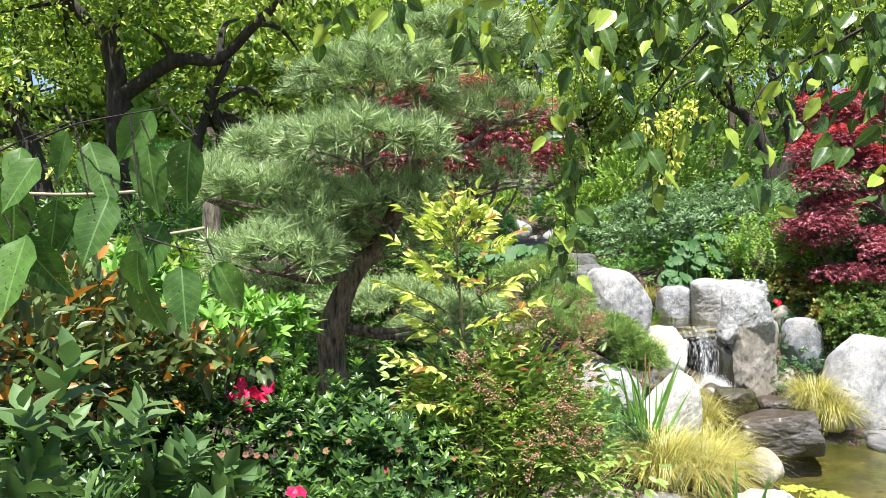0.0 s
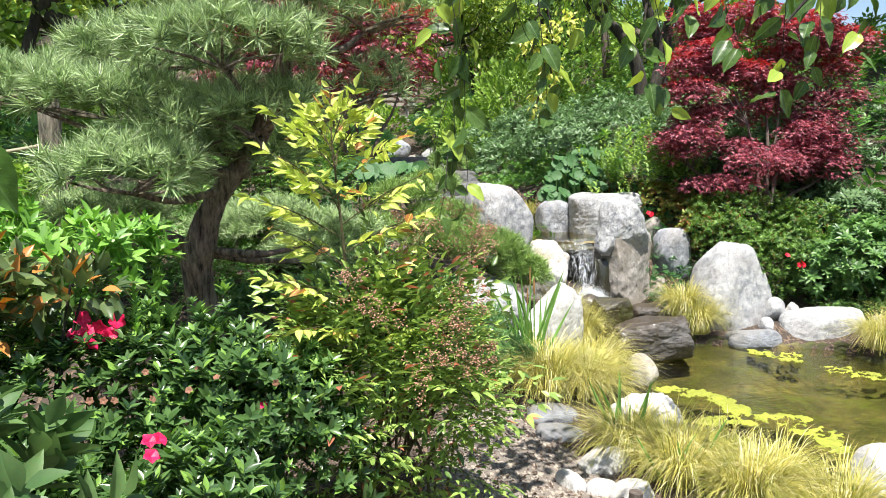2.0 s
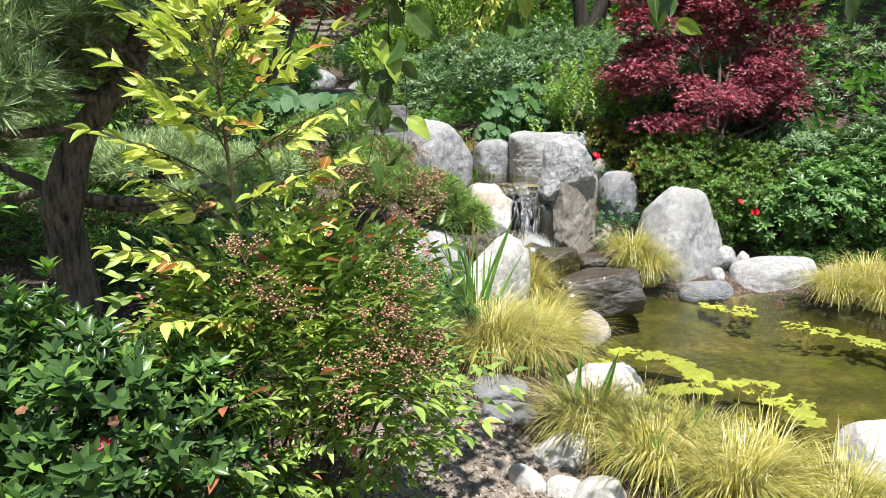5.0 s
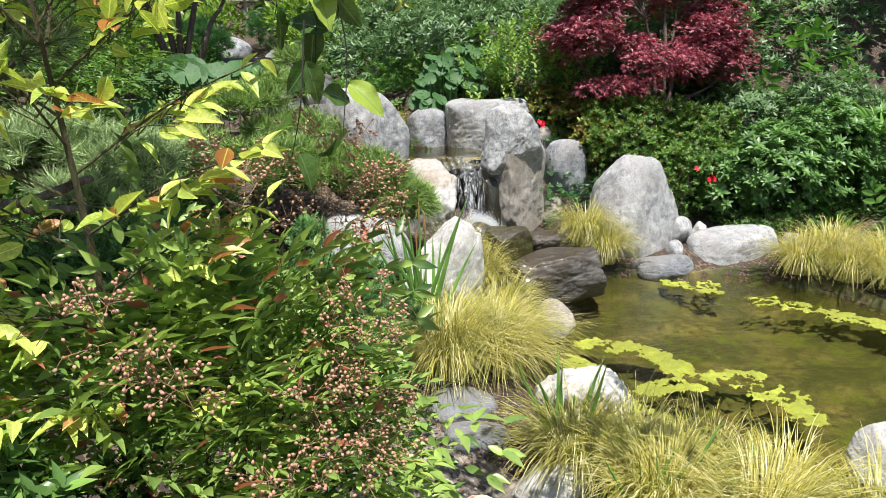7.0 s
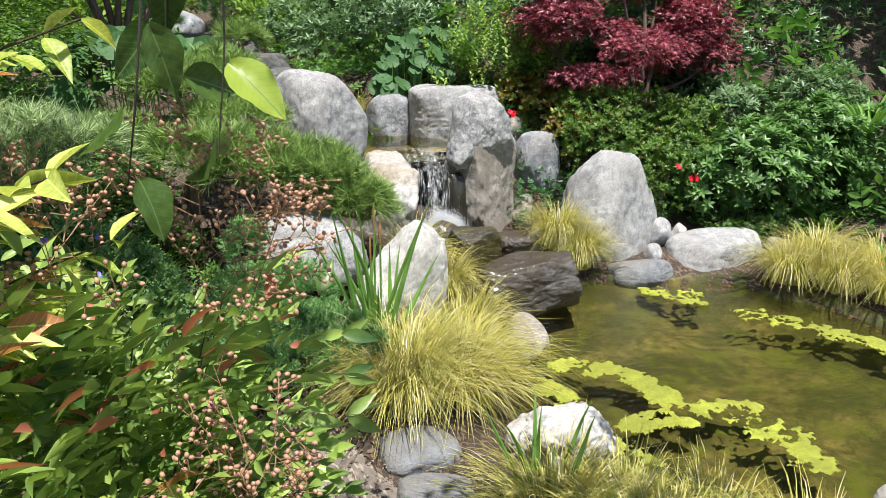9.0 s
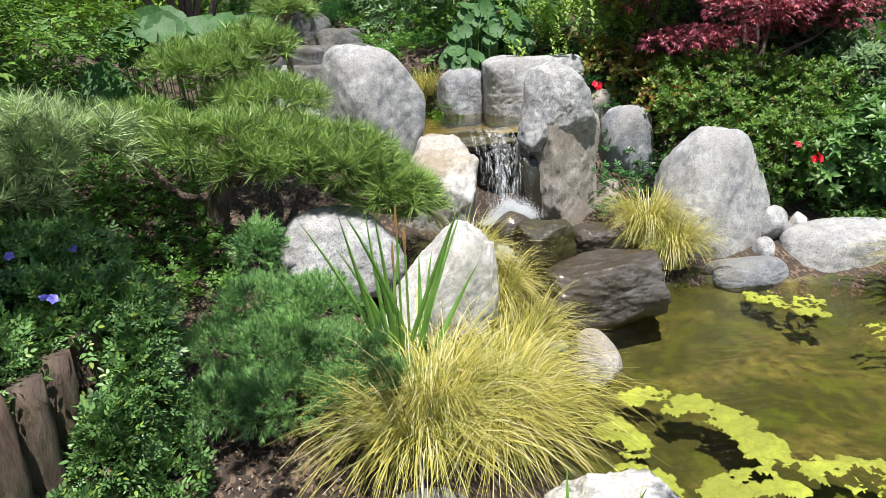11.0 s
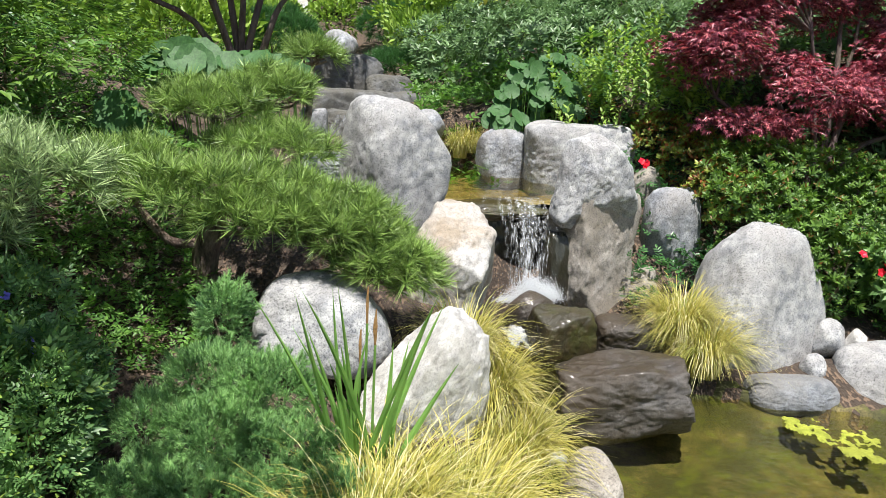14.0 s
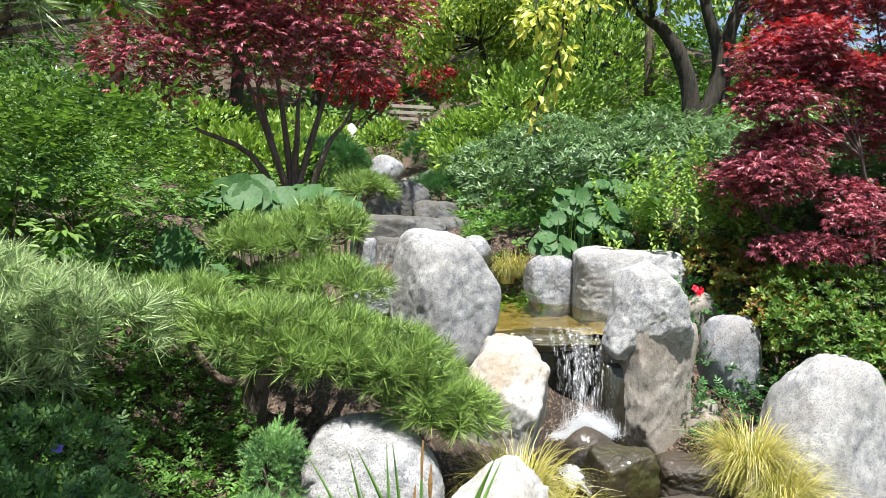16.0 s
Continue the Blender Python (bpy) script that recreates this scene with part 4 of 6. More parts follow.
pine("large cloud-pruned blue-green pine with a leaning scaly trunk",
     [(-0.72, 4.85, zb - 0.1), (-0.76, 4.83, 0.85), (-0.74, 4.8, 1.12), (-0.62, 4.75, 1.4), (-0.38, 4.7, 1.7), (-0.22, 4.5, 2.05), (-0.1, 4.55, 2.4), (0.0, 4.7, 2.85)], [0.115, 0.09, 0.095, 0.062, 0.06, 0.062, 0.045, 0.03],
     [((0.06, 4.7, 2.9), (0.62, 0.45, 0.22), 0.95, 0.7), ((-0.43, 4.35, 2.56), (0.5, 0.42, 0.26), 0.85), ((0.3, 4.7, 2.45), (0.46, 0.34, 0.18), 0.8, 0.5), ((-0.46, 4.15, 2.16), (0.48, 0.36, 0.22), 0.7),
      ((-1.15, 4.55, 1.92), (0.46, 0.4, 0.17), 0.55), ((-0.95, 4.15, 1.52), (0.38, 0.34, 0.2), 0.45), ((-0.5, 4.95, 1.6), (0.4, 0.36, 0.2), 0.5, 0.6), ((0.25, 4.95, 2.04), (0.4, 0.28, 0.2), 0.65, 0.3),
      ((-1.1, 5.1, 2.25), (0.5, 0.45, 0.2), 0.65), ((-1.45, 5.5, 1.25), (0.4, 0.35, 0.16), 0.3), ((-0.35, 4.4, 1.82), (0.38, 0.28, 0.2), 0.6), ((-0.75, 4.45, 1.75), (0.3, 0.3, 0.2), 0.5), ((-1.6, 4.7, 2.0), (0.35, 0.3, 0.17), 0.5)],
     0.12, L_PINE, 330)
pine_limbs = thing("pine_branch", "bare grey lower limbs of the pruned pine", "branch")
for pts in ([(-0.74, 4.82, 1.08), (-0.95, 4.8, 1.2), (-1.1, 4.85, 1.27), (-1.3, 5.0, 1.24)], [(-0.72, 4.8, 1.08), (-0.45, 4.7, 1.06), (-0.28, 4.7, 1.06), (-0.05, 4.8, 1.12)], [(-0.7, 4.85, 1.05), (-0.4, 5.0, 0.98), (-0.1, 5.1, 0.95)]):
    part("limb", tube(pts, [0.028, 0.016], 8, 0.3, 6), BARK_PINE, pine_limbs, smooth=True)

pine("low spreading bright green pine over the boulders",
     [(0.75, 6.6, land_z(0.75, 6.6) - 0.1), (0.8, 6.55, 0.7), (0.95, 6.45, 0.85), (1.2, 6.35, 0.88)], [0.07, 0.06, 0.05, 0.03],
     [((0.9, 6.2, 0.95), (0.42, 0.26, 0.15), 0.6), ((1.32, 6.14, 0.88), (0.32, 0.24, 0.13), 0.9), ((1.62, 6.0, 0.68), (0.2, 0.2, 0.12), 1.0), ((1.75, 6.12, 0.6), (0.17, 0.2, 0.13), 1.0), ((1.48, 6.06, 0.8), (0.24, 0.22, 0.13), 1.0), ((1.1, 6.1, 0.86), (0.3, 0.24, 0.13), 0.8), ((0.78, 6.9, 1.3), (0.3, 0.25, 0.12), 0.6),
      ((1.06, 7.05, 1.38), (0.24, 0.22, 0.12), 0.8), ((1.3, 7.5, 1.6), (0.16, 0.16, 0.08), 0.9), ((1.1, 6.75, 1.1), (0.3, 0.25, 0.12), 0.8), ((0.4, 6.6, 0.98), (0.28, 0.25, 0.15), 0.3)],
     0.095, L_PINE_BRIGHT, 620)
pine("low grey-green pine mound beside the mulch bank",
     [(-0.05, 6.3, land_z(-0.05, 6.3) - 0.1), (-0.05, 6.2, 0.8), (0.0, 6.1, 0.95)], [0.08, 0.06, 0.04],
     [((0.1, 6.05, 1.0), (0.36, 0.32, 0.2), 1.0), ((-0.35, 6.2, 1.08), (0.4, 0.35, 0.2), 1.0), ((-0.15, 5.85, 0.85), (0.3, 0.25, 0.14), 0.9), ((-0.7, 6.5, 1.05), (0.4, 0.3, 0.2), 0.8)],
     0.115, L_PINE, 430)

# ---- azalea in the foreground, with flowers ----
AZ_SHOOT = whorl(lance_leaf(0.38, 0.08, 0.12), 9, 62, 1.0, 0.5)
azalea = bush("azalea", "dense dark green azalea bush with a few magenta flowers", "azalea bush",
              [((-0.8, 2.8, 0.62), (0.55, 0.42, 0.45)), ((-0.35, 2.8, 0.62), (0.36, 0.34, 0.45)), ((-0.95, 2.2, 0.45), (0.45, 0.4, 0.42)), ((-0.4, 2.2, 0.36), (0.34, 0.36, 0.44)), ((-0.35, 1.75, 0.15), (0.26, 0.26, 0.3)), ((-1.3, 2.4, 0.6), (0.4, 0.4, 0.45)),
               ((-0.1, 2.8, 0.5), (0.25, 0.24, 0.4))],
              AZ_SHOOT, 3900, 0.05, L_AZALEA, 16, shell=0.66, rise=0.7, wild=0.45)
part("shoot", scatter(whorl(leaf(0.34, 0.08, 0.1), 26, 55, 0.055, 0.22), np.array([(-0.62, 2.75, 0.98)]), np.array([(0, 0, 1.0)]), np.array([(1.0, 0, 0)]), 1.0), L_FRESH, azalea, "tall fresh green shoot", kind="stuff")


def flower(petals=5):
    return join([turned(scatter(leaf(1.0, 0.12, 0.25, 0.5), np.zeros((1, 3)), np.array([(math.cos(a), math.sin(a), 0.45)]), np.array([(0, 0, 1.0)]), 1.0), Matrix.Identity(4)) for a in np.arange(petals) * 2 * np.pi / petals])


FLOWER = flower()


def flowers(parent, places, size, mat, label, toward=(0.3, -0.7, 0.6)):
    for p in places:
        v, f = scatter((FLOWER[0][:, [0, 2, 1]], FLOWER[1]), np.array([p]), unit(np.array([toward]) + 0.35 * RNG.normal(size=(1, 3))), rand_dirs(1), size)
        part("flower", (v, f), mat, parent, label)


flowers(azalea, [(-0.76 + dx, 2.7 + dy, 1.04 + dz) for dx, dy, dz in ((0, 0, 0), (0.05, -0.02, 0.02), (-0.045, 0, -0.015), (0.02, -0.05, -0.03), (0.06, 0.02, -0.02), (-0.02, 0.02, 0.04), (0.09, 0.02, 0.03))], 0.03, PETAL, "magenta flower")
flowers(azalea, [(-0.47, 2.2, 0.84), (-0.44, 2.18, 0.85), (-0.46, 2.17, 0.81), (-0.7, 2.15, 0.8), (-0.2, 2.55, 0.8)], 0.024, PETAL, "magenta flower")
flowers(azalea, [(-0.5 + 0.25 * RNG.normal(), 2.45 + 0.2 * RNG.normal(), 0.93) for _ in range(14)], 0.012, DRY, "withered brown flower")

# ---- bushes at the near end ----
bush("camellia", "glossy bronze and green camellia bush with orange young leaves", "bush",
     [((-1.5, 2.7, 1.05), (0.5, 0.4, 0.5)), ((-0.85, 2.75, 1.17), (0.22, 0.2, 0.07)), ((-1.1, 2.6, 1.15), (0.25, 0.2, 0.2)), ((-1.6, 2.3, 1.0), (0.5, 0.4, 0.5))], lance_leaf(0.42, 0.1, 0.16), 4200, 0.07, L_BRONZE, 12, stem_mat=BARK_DARK, shell=0.55, rise=0.1, wild=0.7)
bush("shrub", "bright fresh green leafy shrub behind the camellia", "shrub", [((-1.0, 3.5, 1.12), (0.34, 0.3, 0.24)), ((-1.5, 3.4, 1.25), (0.35, 0.3, 0.3))], whorl(leaf(0.36, 0.06, 0.1), 9, 60, 1.0, 0.4), 420, 0.075, L_FRESH, 6, shell=0.7, rise=0.7)
bush("shrub", "broad-leaved soft green shrub at the path's start", "shrub", [((-0.92, 1.55, 0.85), (0.3, 0.28, 0.42)), ((-0.62, 1.5, 0.75), (0.2, 0.2, 0.38)), ((-1.1, 1.3, 0.8), (0.3, 0.25, 0.42))], whorl(lance_leaf(0.46, 0.08, 0.15), 8, 58, 1.0, 0.9),
     150, 0.085, L_SOFT, 8, shell=0.75, rise=0.9, wild=0.4)

# ---- nandina ----
def frond(pairs=5, leaf_geo=None):
    """A flat compound leaf along y: leaflets in pairs and forked side stalks."""
    g = leaf_geo if leaf_geo is not None else lance_leaf(0.36, 0.08, 0.14)
    pos, ax = [], []
    for k in range(pairs):
        t = 0.3 + 0.7 * k / pairs
        for s in (-1, 1):
            reach = 0.42 * (1 - 0.75 * k / pairs)
            for q, spread in ((0.45, 65), (1.0, 40), (1.0, 85)):
                pos.append((s * reach * q * 0.85, t + reach * q * 0.45, -0.06 * reach * q))
                a = radians(90 - spread)
                ax.append((s * math.cos(a), math.sin(a), -0.25))
    pos.append((0, 1.0, 0))
    ax.append((0, 1.0, -0.2))
    ax, pos = np.array(ax) + 0.15 * RNG.normal(size=(len(ax), 3)), np.array(pos)
    leaves = scatter(g, pos, ax, np.array([[0, 0, 1.0]]) + 0.25 * RNG.normal(size=(len(ax), 3)), 0.2 * (0.8 + 0.4 * RNG.random(len(ax))))
    return leaves


def stalk(a, b, r=0.003):
    a, b = np.array(a, dtype=float), np.array(b, dtype=float)
    return tube([a, (a + b) / 2 + np.array([0, 0, 0.02]), b], [r, r * 0.5], 5)


FROND_SMALL = frond(3)
LEAFLET = mesh_object("leaf", *lance_leaf(0.38, 0.12, 0.16), L_NANDINA_NEW, smooth=True)
LEAFLET_MESH = LEAFLET.data
bpy.data.objects.remove(LEAFLET)
nandina = thing("nandina", "tall nandina with yellow young leaves and green lower leaves", "nandina shrub")
cane = [(0.14, 3.08, -0.05), (0.12, 3.05, 0.7), (0.08, 3.02, 1.3), (0.05, 3.0, 1.66)]
part("stem", tube(cane, [0.012, 0.009, 0.006, 0.003], 7), STEM, nandina, "upright reddish green cane")
for z, turn, tilt, size in [(0.86, 170, 20, 0.34), (0.9, 350, 22, 0.34), (0.95, 230, 20, 0.3), (1.0, 130, 25, 0.34), (1.03, 40, 25, 0.3), (1.08, 200, 25, 0.34), (1.15, 20, 28, 0.36), (1.22, 150, 30, 0.34), (1.27, 330, 30, 0.36), (1.33, 185, 32, 0.36), (1.38, 10, 35, 0.38), (1.43, 250, 40, 0.3), (1.48, 165, 40, 0.34), (1.53, 350, 42, 0.36),
                            (1.58, 80, 50, 0.26), (1.6, 190, 48, 0.3), (1.63, 30, 55, 0.28), (1.66, 150, 60, 0.24), (1.69, 320, 65, 0.22), (1.7, 90, 85, 0.2)]:
    size *= 1.05
    z -= 0.04
    base = np.array([np.interp(z, [c[2] for c in cane], [c[k] for c in cane]) for k in (0, 1)] + [z])
    a, e = radians(turn), radians(tilt - 6)
    way = np.array([math.cos(a) * math.cos(e), math.sin(a) * math.cos(e), math.sin(e)])
    up = np.array([0, 0, 1.0]) - way * way[2]
    side = np.cross(way, up)
    side /= np.linalg.norm(side)
    tip = base + way * size
    stem = part("frond", stalk(base, tip, 0.0028), STEM, nandina)
    for k in range(8):
        t = 0.2 + 0.8 * k / 7
        for s in (-1, 1):
            if k < 4:
                reach = (side * s * 0.85 + way * 0.55) * size * (0.42 - 0.085 * k)
                fork = base + way * size * t + reach
                part("side_stalk", stalk(base + way * size * t, fork, 0.0014), STEM, stem)
                spots_at = [(fork, 0.7 * s), (fork - reach * 0.25, 1.7 * s), (fork - reach * 0.25, -0.3 * s), (fork - reach * 0.6, 1.6 * s)]
            else:
                spots_at = [(base + way * size * t, 0.85 * s)]
            for at, lean in spots_at[:4 if k < 2 else 3]:
                if RNG.random() < 0.14:
                    continue
                lf = new("leaf", LEAFLET_MESH)
                lf.parent = stem
                v = Vector(unit(way * 0.9 + side * lean + 0.38 * RNG.normal(size=3) - np.array([0, 0, 0.2])))
                z = Vector(unit(up + 0.5 * RNG.normal(size=3)))
                xx = v.cross(z).normalized()
                ln = 0.052 + 0.03 * RNG.random()
                lf.matrix_basis = Matrix.Translation(at) @ Matrix((xx, v, xx.cross(v))).transposed().to_4x4() @ Matrix.Scale(ln, 4)
NAND = [((0.24, 3.2, 0.6), (0.32, 0.28, 0.48)), ((0.16, 3.08, 0.5), (0.25, 0.24, 0.42)), ((0.42, 3.1, 0.5), (0.2, 0.22, 0.42)), ((0.4, 3.08, 0.74), (0.2, 0.17, 0.28)), ((0.16, 3.1, 0.8), (0.24, 0.18, 0.26)), ((0.5, 3.15, 0.46), (0.13, 0.15, 0.25))]
part("foliage", foliage(NAND, FROND_SMALL, 640, 0.21, shell=0.55, rise=0.5, wild=0.4, flat=1.8), L_NANDINA, nandina, smooth=True, kind="stuff")
for k in range(26):
    b = NAND[k % len(NAND)]
    end = np.array(b[0]) + rand_dirs(1)[0] * np.array(b[1]) * 0.6
    s = np.array([0.2 + 0.15 * RNG.normal(), 3.12 + 0.08 * RNG.normal(), -0.02])
    part("stem", tube([s, (s + end) / 2 + RNG.normal(size=3) * 0.03, end], [0.008, 0.004], 5), STEM, nandina)


def thin_rods(a, b, r):
    """Three-sided rods from each a to each b."""
    n = len(a)
    w = unit(b - a)
    u = unit(np.cross(w, rand_dirs(n)))
    v = np.cross(w, u)
    ring = [u * r, (-0.5 * u + 0.87 * v) * r, (-0.5 * u - 0.87 * v) * r]
    p = np.stack([a + q for q in ring] + [b + 0.6 * q for q in ring], 1).reshape(-1, 3)
    f = np.array([(k, (k + 1) % 3, 3 + (k + 1) % 3) for k in range(3)] + [(k, 3 + (k + 1) % 3, 3 + k) for k in range(3)])
    return p, (f[None] + (np.arange(n) * 6)[:, None, None]).reshape(-1, 3)


FRUIT = (ico(1)[0] * np.array([0.72, 1.0, 0.72]), ico(1)[1])


def panicle(base, way, length, arms):
    """A loose branching spray: a main stalk, side arms that fork, a berry on each short stalk."""
    base, way = np.array(base, dtype=float), unit(np.array(way, dtype=float))
    rods_a, rods_b, tips, ends = [base], [base + way * length], [], []
    for k in range(arms):
        t = 0.2 + 0.8 * k / arms
        root = base + way * length * t
        out = unit(unit(np.cross(way, rand_dirs(1)[0])) + way * 0.55)
        arm = out * length * (0.62 - 0.42 * t) * (0.75 + 0.5 * RNG.random())
        rods_a.append(root)
        rods_b.append(root + arm)
        for j in range(9):
            u = 0.3 + 0.7 * j / 8
            at = root + arm * u
            side = unit(out * 0.8 + rand_dirs(1)[0]) * (0.012 + 0.018 * RNG.random())
            rods_a.append(at)
            rods_b.append(at + side)
            tips.append(at + side)
            ends.append(side)
            if RNG.random() < 0.5:
                tips.append(at + side * 0.5 + RNG.normal(size=3) * 0.006)
                ends.append(side)
    tips, ends = np.array(tips), np.array(ends)
    fruit = scatter(FRUIT, tips, unit(ends), rand_dirs(len(tips)), 0.0037 + 0.0013 * RNG.random(len(tips)))
    return fruit, thin_rods(np.array(rods_a), np.array(rods_b), 0.0008)


for p, w, ln, n in [((0.6, 3.3, 1.1), (0.0, 0, 1), 0.3, 11), ((0.5, 3.25, 1.12), (-0.5, -0.1, 0.9), 0.28, 10), ((0.62, 3.3, 1.12), (0.4, 0, 0.9), 0.26, 10), ((0.62, 3.2, 1.08), (0.3, -0.2, 0.9), 0.26, 9), ((0.44, 3.2, 1.12), (-0.2, -0.2, 1), 0.26, 9), ((0.58, 3.35, 1.1), (0.5, 0.1, 0.7), 0.22, 9),
                    ((0.56, 3.1, 0.9), (0.3, -0.5, 0.7), 0.26, 9), ((0.55, 3.1, 0.82), (0.3, -0.5, 0.7), 0.24, 10), ((0.48, 3.0, 0.82), (0.0, -0.6, 0.7), 0.24, 9), ((0.52, 3.0, 0.72), (0.2, -0.6, 0.6), 0.24, 10), ((0.58, 3.15, 0.7), (0.4, -0.4, 0.6), 0.2, 9),
                    ((0.2, 2.98, 1.0), (-0.3, -0.3, 1), 0.2, 8), ((0.3, 2.95, 0.9), (-0.2, -0.5, 0.8), 0.22, 8), ((0.4, 2.92, 0.7), (0.1, -0.6, 0.6), 0.24, 9)]:
    p = (p[0] - 0.06, p[1] - 0.14, p[2] + 0.02)
    fr, st = panicle(p, w, ln, n)
    pan = part("berry_spray", fr, BERRY, nandina, "spray of pinkish tan unripe berries", True, "stuff")
    part("stalk_spray", st, STALK_RED, pan, kind="stuff")
    part("stem", stalk((0.25 + 0.3 * (p[0] - 0.25), 3.1, 0.4), np.array(p), 0.002), STEM, nandina)

bush("nandina", "dense lime-tipped nandina thicket on the bank", "nandina shrub", [((-0.35, 7.6, 1.5), (0.55, 0.4, 0.5)), ((-0.9, 7.4, 1.6), (0.5, 0.4, 0.5))], FROND_SMALL, 560, 0.26, leaf_material("nandina thicket leaf", (0.018, 0.055, 0.015), (0.15, 0.26, 0.05)), 14,
     shell=0.55, rise=0.25, wild=0.4, flat=1.2)

# ---- sedges and irises ----
def blades(centre, radius, height, n, lean=1.0, width=0.0034, curl=1.25, segments=5):
    """Arching grass blades from one tussock."""
    a = RNG.random(n) * 2 * np.pi
    r0 = radius * 0.35 * np.sqrt(RNG.random(n))
    base = np.stack([np.cos(a) * r0, np.sin(a) * r0, 0 * a], 1) + np.array(centre)
    out = np.stack([np.cos(a + 0.4 * RNG.normal(size=n)), np.sin(a + 0.4 * RNG.normal(size=n)), 0 * a], 1)
    reach = radius * lean * (0.25 + 0.85 * RNG.random(n))[:, None]
    h = (height * (0.65 + 0.45 * RNG.random(n)))[:, None]
    t = np.linspace(0, 1, segments + 1)
    tt = t[None, :, None]
    drop = (curl * RNG.random(n) ** 0.8)[:, None, None]
    p = base[:, None] + out[:, None] * reach[:, None] * tt ** 1.5 + np.array([0, 0, 1.0]) * h[:, None] * (1.75 * tt - (0.75 + drop * 0.7) * tt ** 2.2)
    side = np.stack([-out[:, 1], out[:, 0], 0 * a], 1)[:, None] * (width / 2 * (1 - t ** 2.5) * (0.5 + 0.5 * np.minimum(1, t * 4)) + 0.0003)[None, :, None]
    v = np.stack([p - side, p + side], 2).reshape(n, -1, 3)
    k = np.arange(segments) * 2
    f = np.stack([k, k + 1, k + 3, k + 2], 1)
    faces = f[None] + (np.arange(n) * 2 * (segments + 1))[:, None, None]
    return v.reshape(-1, 3), faces.reshape(-1, 4)


def sedge(label, centres, radius, height, n, **kw):
    ob = thing("sedge", label, "ornamental grass", "golden sedges")
    for c in centres:
        part("tussock", blades(c, radius, height, int(n * 1.6), **kw), L_SEDGE, ob, kind="stuff")
    return ob


sedge("golden sedge tussock against the granite boulder", [(3.52, 6.42, -0.04), (3.46, 6.6, 0.08)], 0.3, 0.38, 750)
sedge("golden sedge cascading between the white stone and the stream", [(2.08, 5.75, 0.08), (2.15, 5.5, -0.08), (2.0, 5.95, 0.2)], 0.28, 0.36, 620)
sedge("large golden sedge tussock beside the path", [(1.55, 4.95, 0.02), (1.75, 4.8, -0.05), (1.85, 5.05, -0.05), (1.45, 4.75, 0.0)], 0.4, 0.38, 750)
sedge("broad golden sedge drift along the pond's edge", [(1.62, 3.8, -0.05), (1.8, 3.68, -0.08), (2.0, 3.5, -0.1), (2.12, 3.25, -0.1), (1.75, 3.42, -0.05), (1.92, 3.15, -0.06), (2.25, 2.95, -0.1)], 0.32, 0.32, 700)
sedge("golden sedge mound at the far bank", [(4.75, 5.55, -0.05), (4.9, 5.25, -0.05), (5.0, 4.95, -0.05), (5.1, 5.6, 0.0), (5.2, 5.2, 0.0)], 0.36, 0.34, 550)
sedge("small golden sedge beside the upper pool", [(2.6, 9.25, 0.84), (2.72, 9.35, 0.88)], 0.2, 0.3, 260)


def sword(base, tip, width, bend):
    """One iris blade: a long flat tapering sword with a rib."""
    t = np.linspace(0, 1, 9)
    b, e = np.array(base, dtype=float), np.array(tip, dtype=float)
    p = b + (e - b) * t[:, None] + np.array(bend)[None] * (t ** 2.5)[:, None]
    side = unit(np.cross(e - b, np.array([0.3, 1.0, 0.1])))
    w = width / 2 * np.minimum(1, 1.6 * (1 - t) ** 0.7)
    v = np.stack([p - side * w[:, None], p + np.array([0, -0.003, 0]), p + side * w[:, None]], 1).reshape(-1, 3)
    f = []
    for k in range(8):
        f += [(3 * k, 3 * k + 1, 3 * k + 4, 3 * k + 3), (3 * k + 1, 3 * k + 2, 3 * k + 5, 3 * k + 4)]
    return v, np.array(f)


def iris(label, centre, n, height, spread, seed):
    ob = thing("iris", label, "iris plant", "irises")
    rng = np.random.default_rng(seed)
    for k in range(n):
        b = np.array(centre) + np.array([rng.normal() * spread * 0.3, rng.normal() * spread * 0.25, 0])
        tip = b + np.array([rng.normal() * spread, rng.normal() * spread * 0.5, height * (0.6 + 0.45 * rng.random())])
        part("blade", sword(b, tip, 0.018 + 0.008 * rng.random(), (rng.normal() * 0.06, rng.normal() * 0.03, -0.03 * rng.random())), L_IRIS, ob)
    return ob


flag = iris("clump of upright green iris blades with brown seed stalks", (1.5, 5.2, 0.0), 20, 0.84, 0.16, 5)
for dx, h in ((-0.03, 0.7), (0.0, 0.62), (-0.05, 0.55)):
    part("flower_stalk", tube([(1.53 + dx, 5.24, 0.0), (1.53 + dx, 5.24, h)], [0.006, 0.005], 6), L_IRIS, flag)
    part("seed_head", tube([(1.53 + dx, 5.24, h), (1.528 + dx, 5.24, h + 0.07), (1.53 + dx, 5.24, h + 0.13)], [0.004, 0.007, 0.002], 6, 0.3), SEED, flag, "dry brown seed head")
iris("sparse iris blades in the sedge", (1.66, 3.95, -0.1), 8, 0.5, 0.1, 6)
iris("sparse iris blades at the pond's edge", (1.75, 3.45, -0.1), 6, 0.42, 0.12, 7)
iris("iris clump at the far bank", (5.15, 5.0, -0.05), 14, 0.5, 0.14, 8)

# ---- juniper, periwinkle, ground cover ----
JUNI = join([scatter(needle_tuft(15, 0.4, 0.085, 0.3), np.array([(0, y, 0)]), np.array([(0.5 * s, 1.0, 0.2 * s)]), np.array([(0, 0, 1.0)]), 0.45) for y, s in ((0, 1), (0.2, -1), (0.4, 1), (0.55, -1), (0.7, 0))])
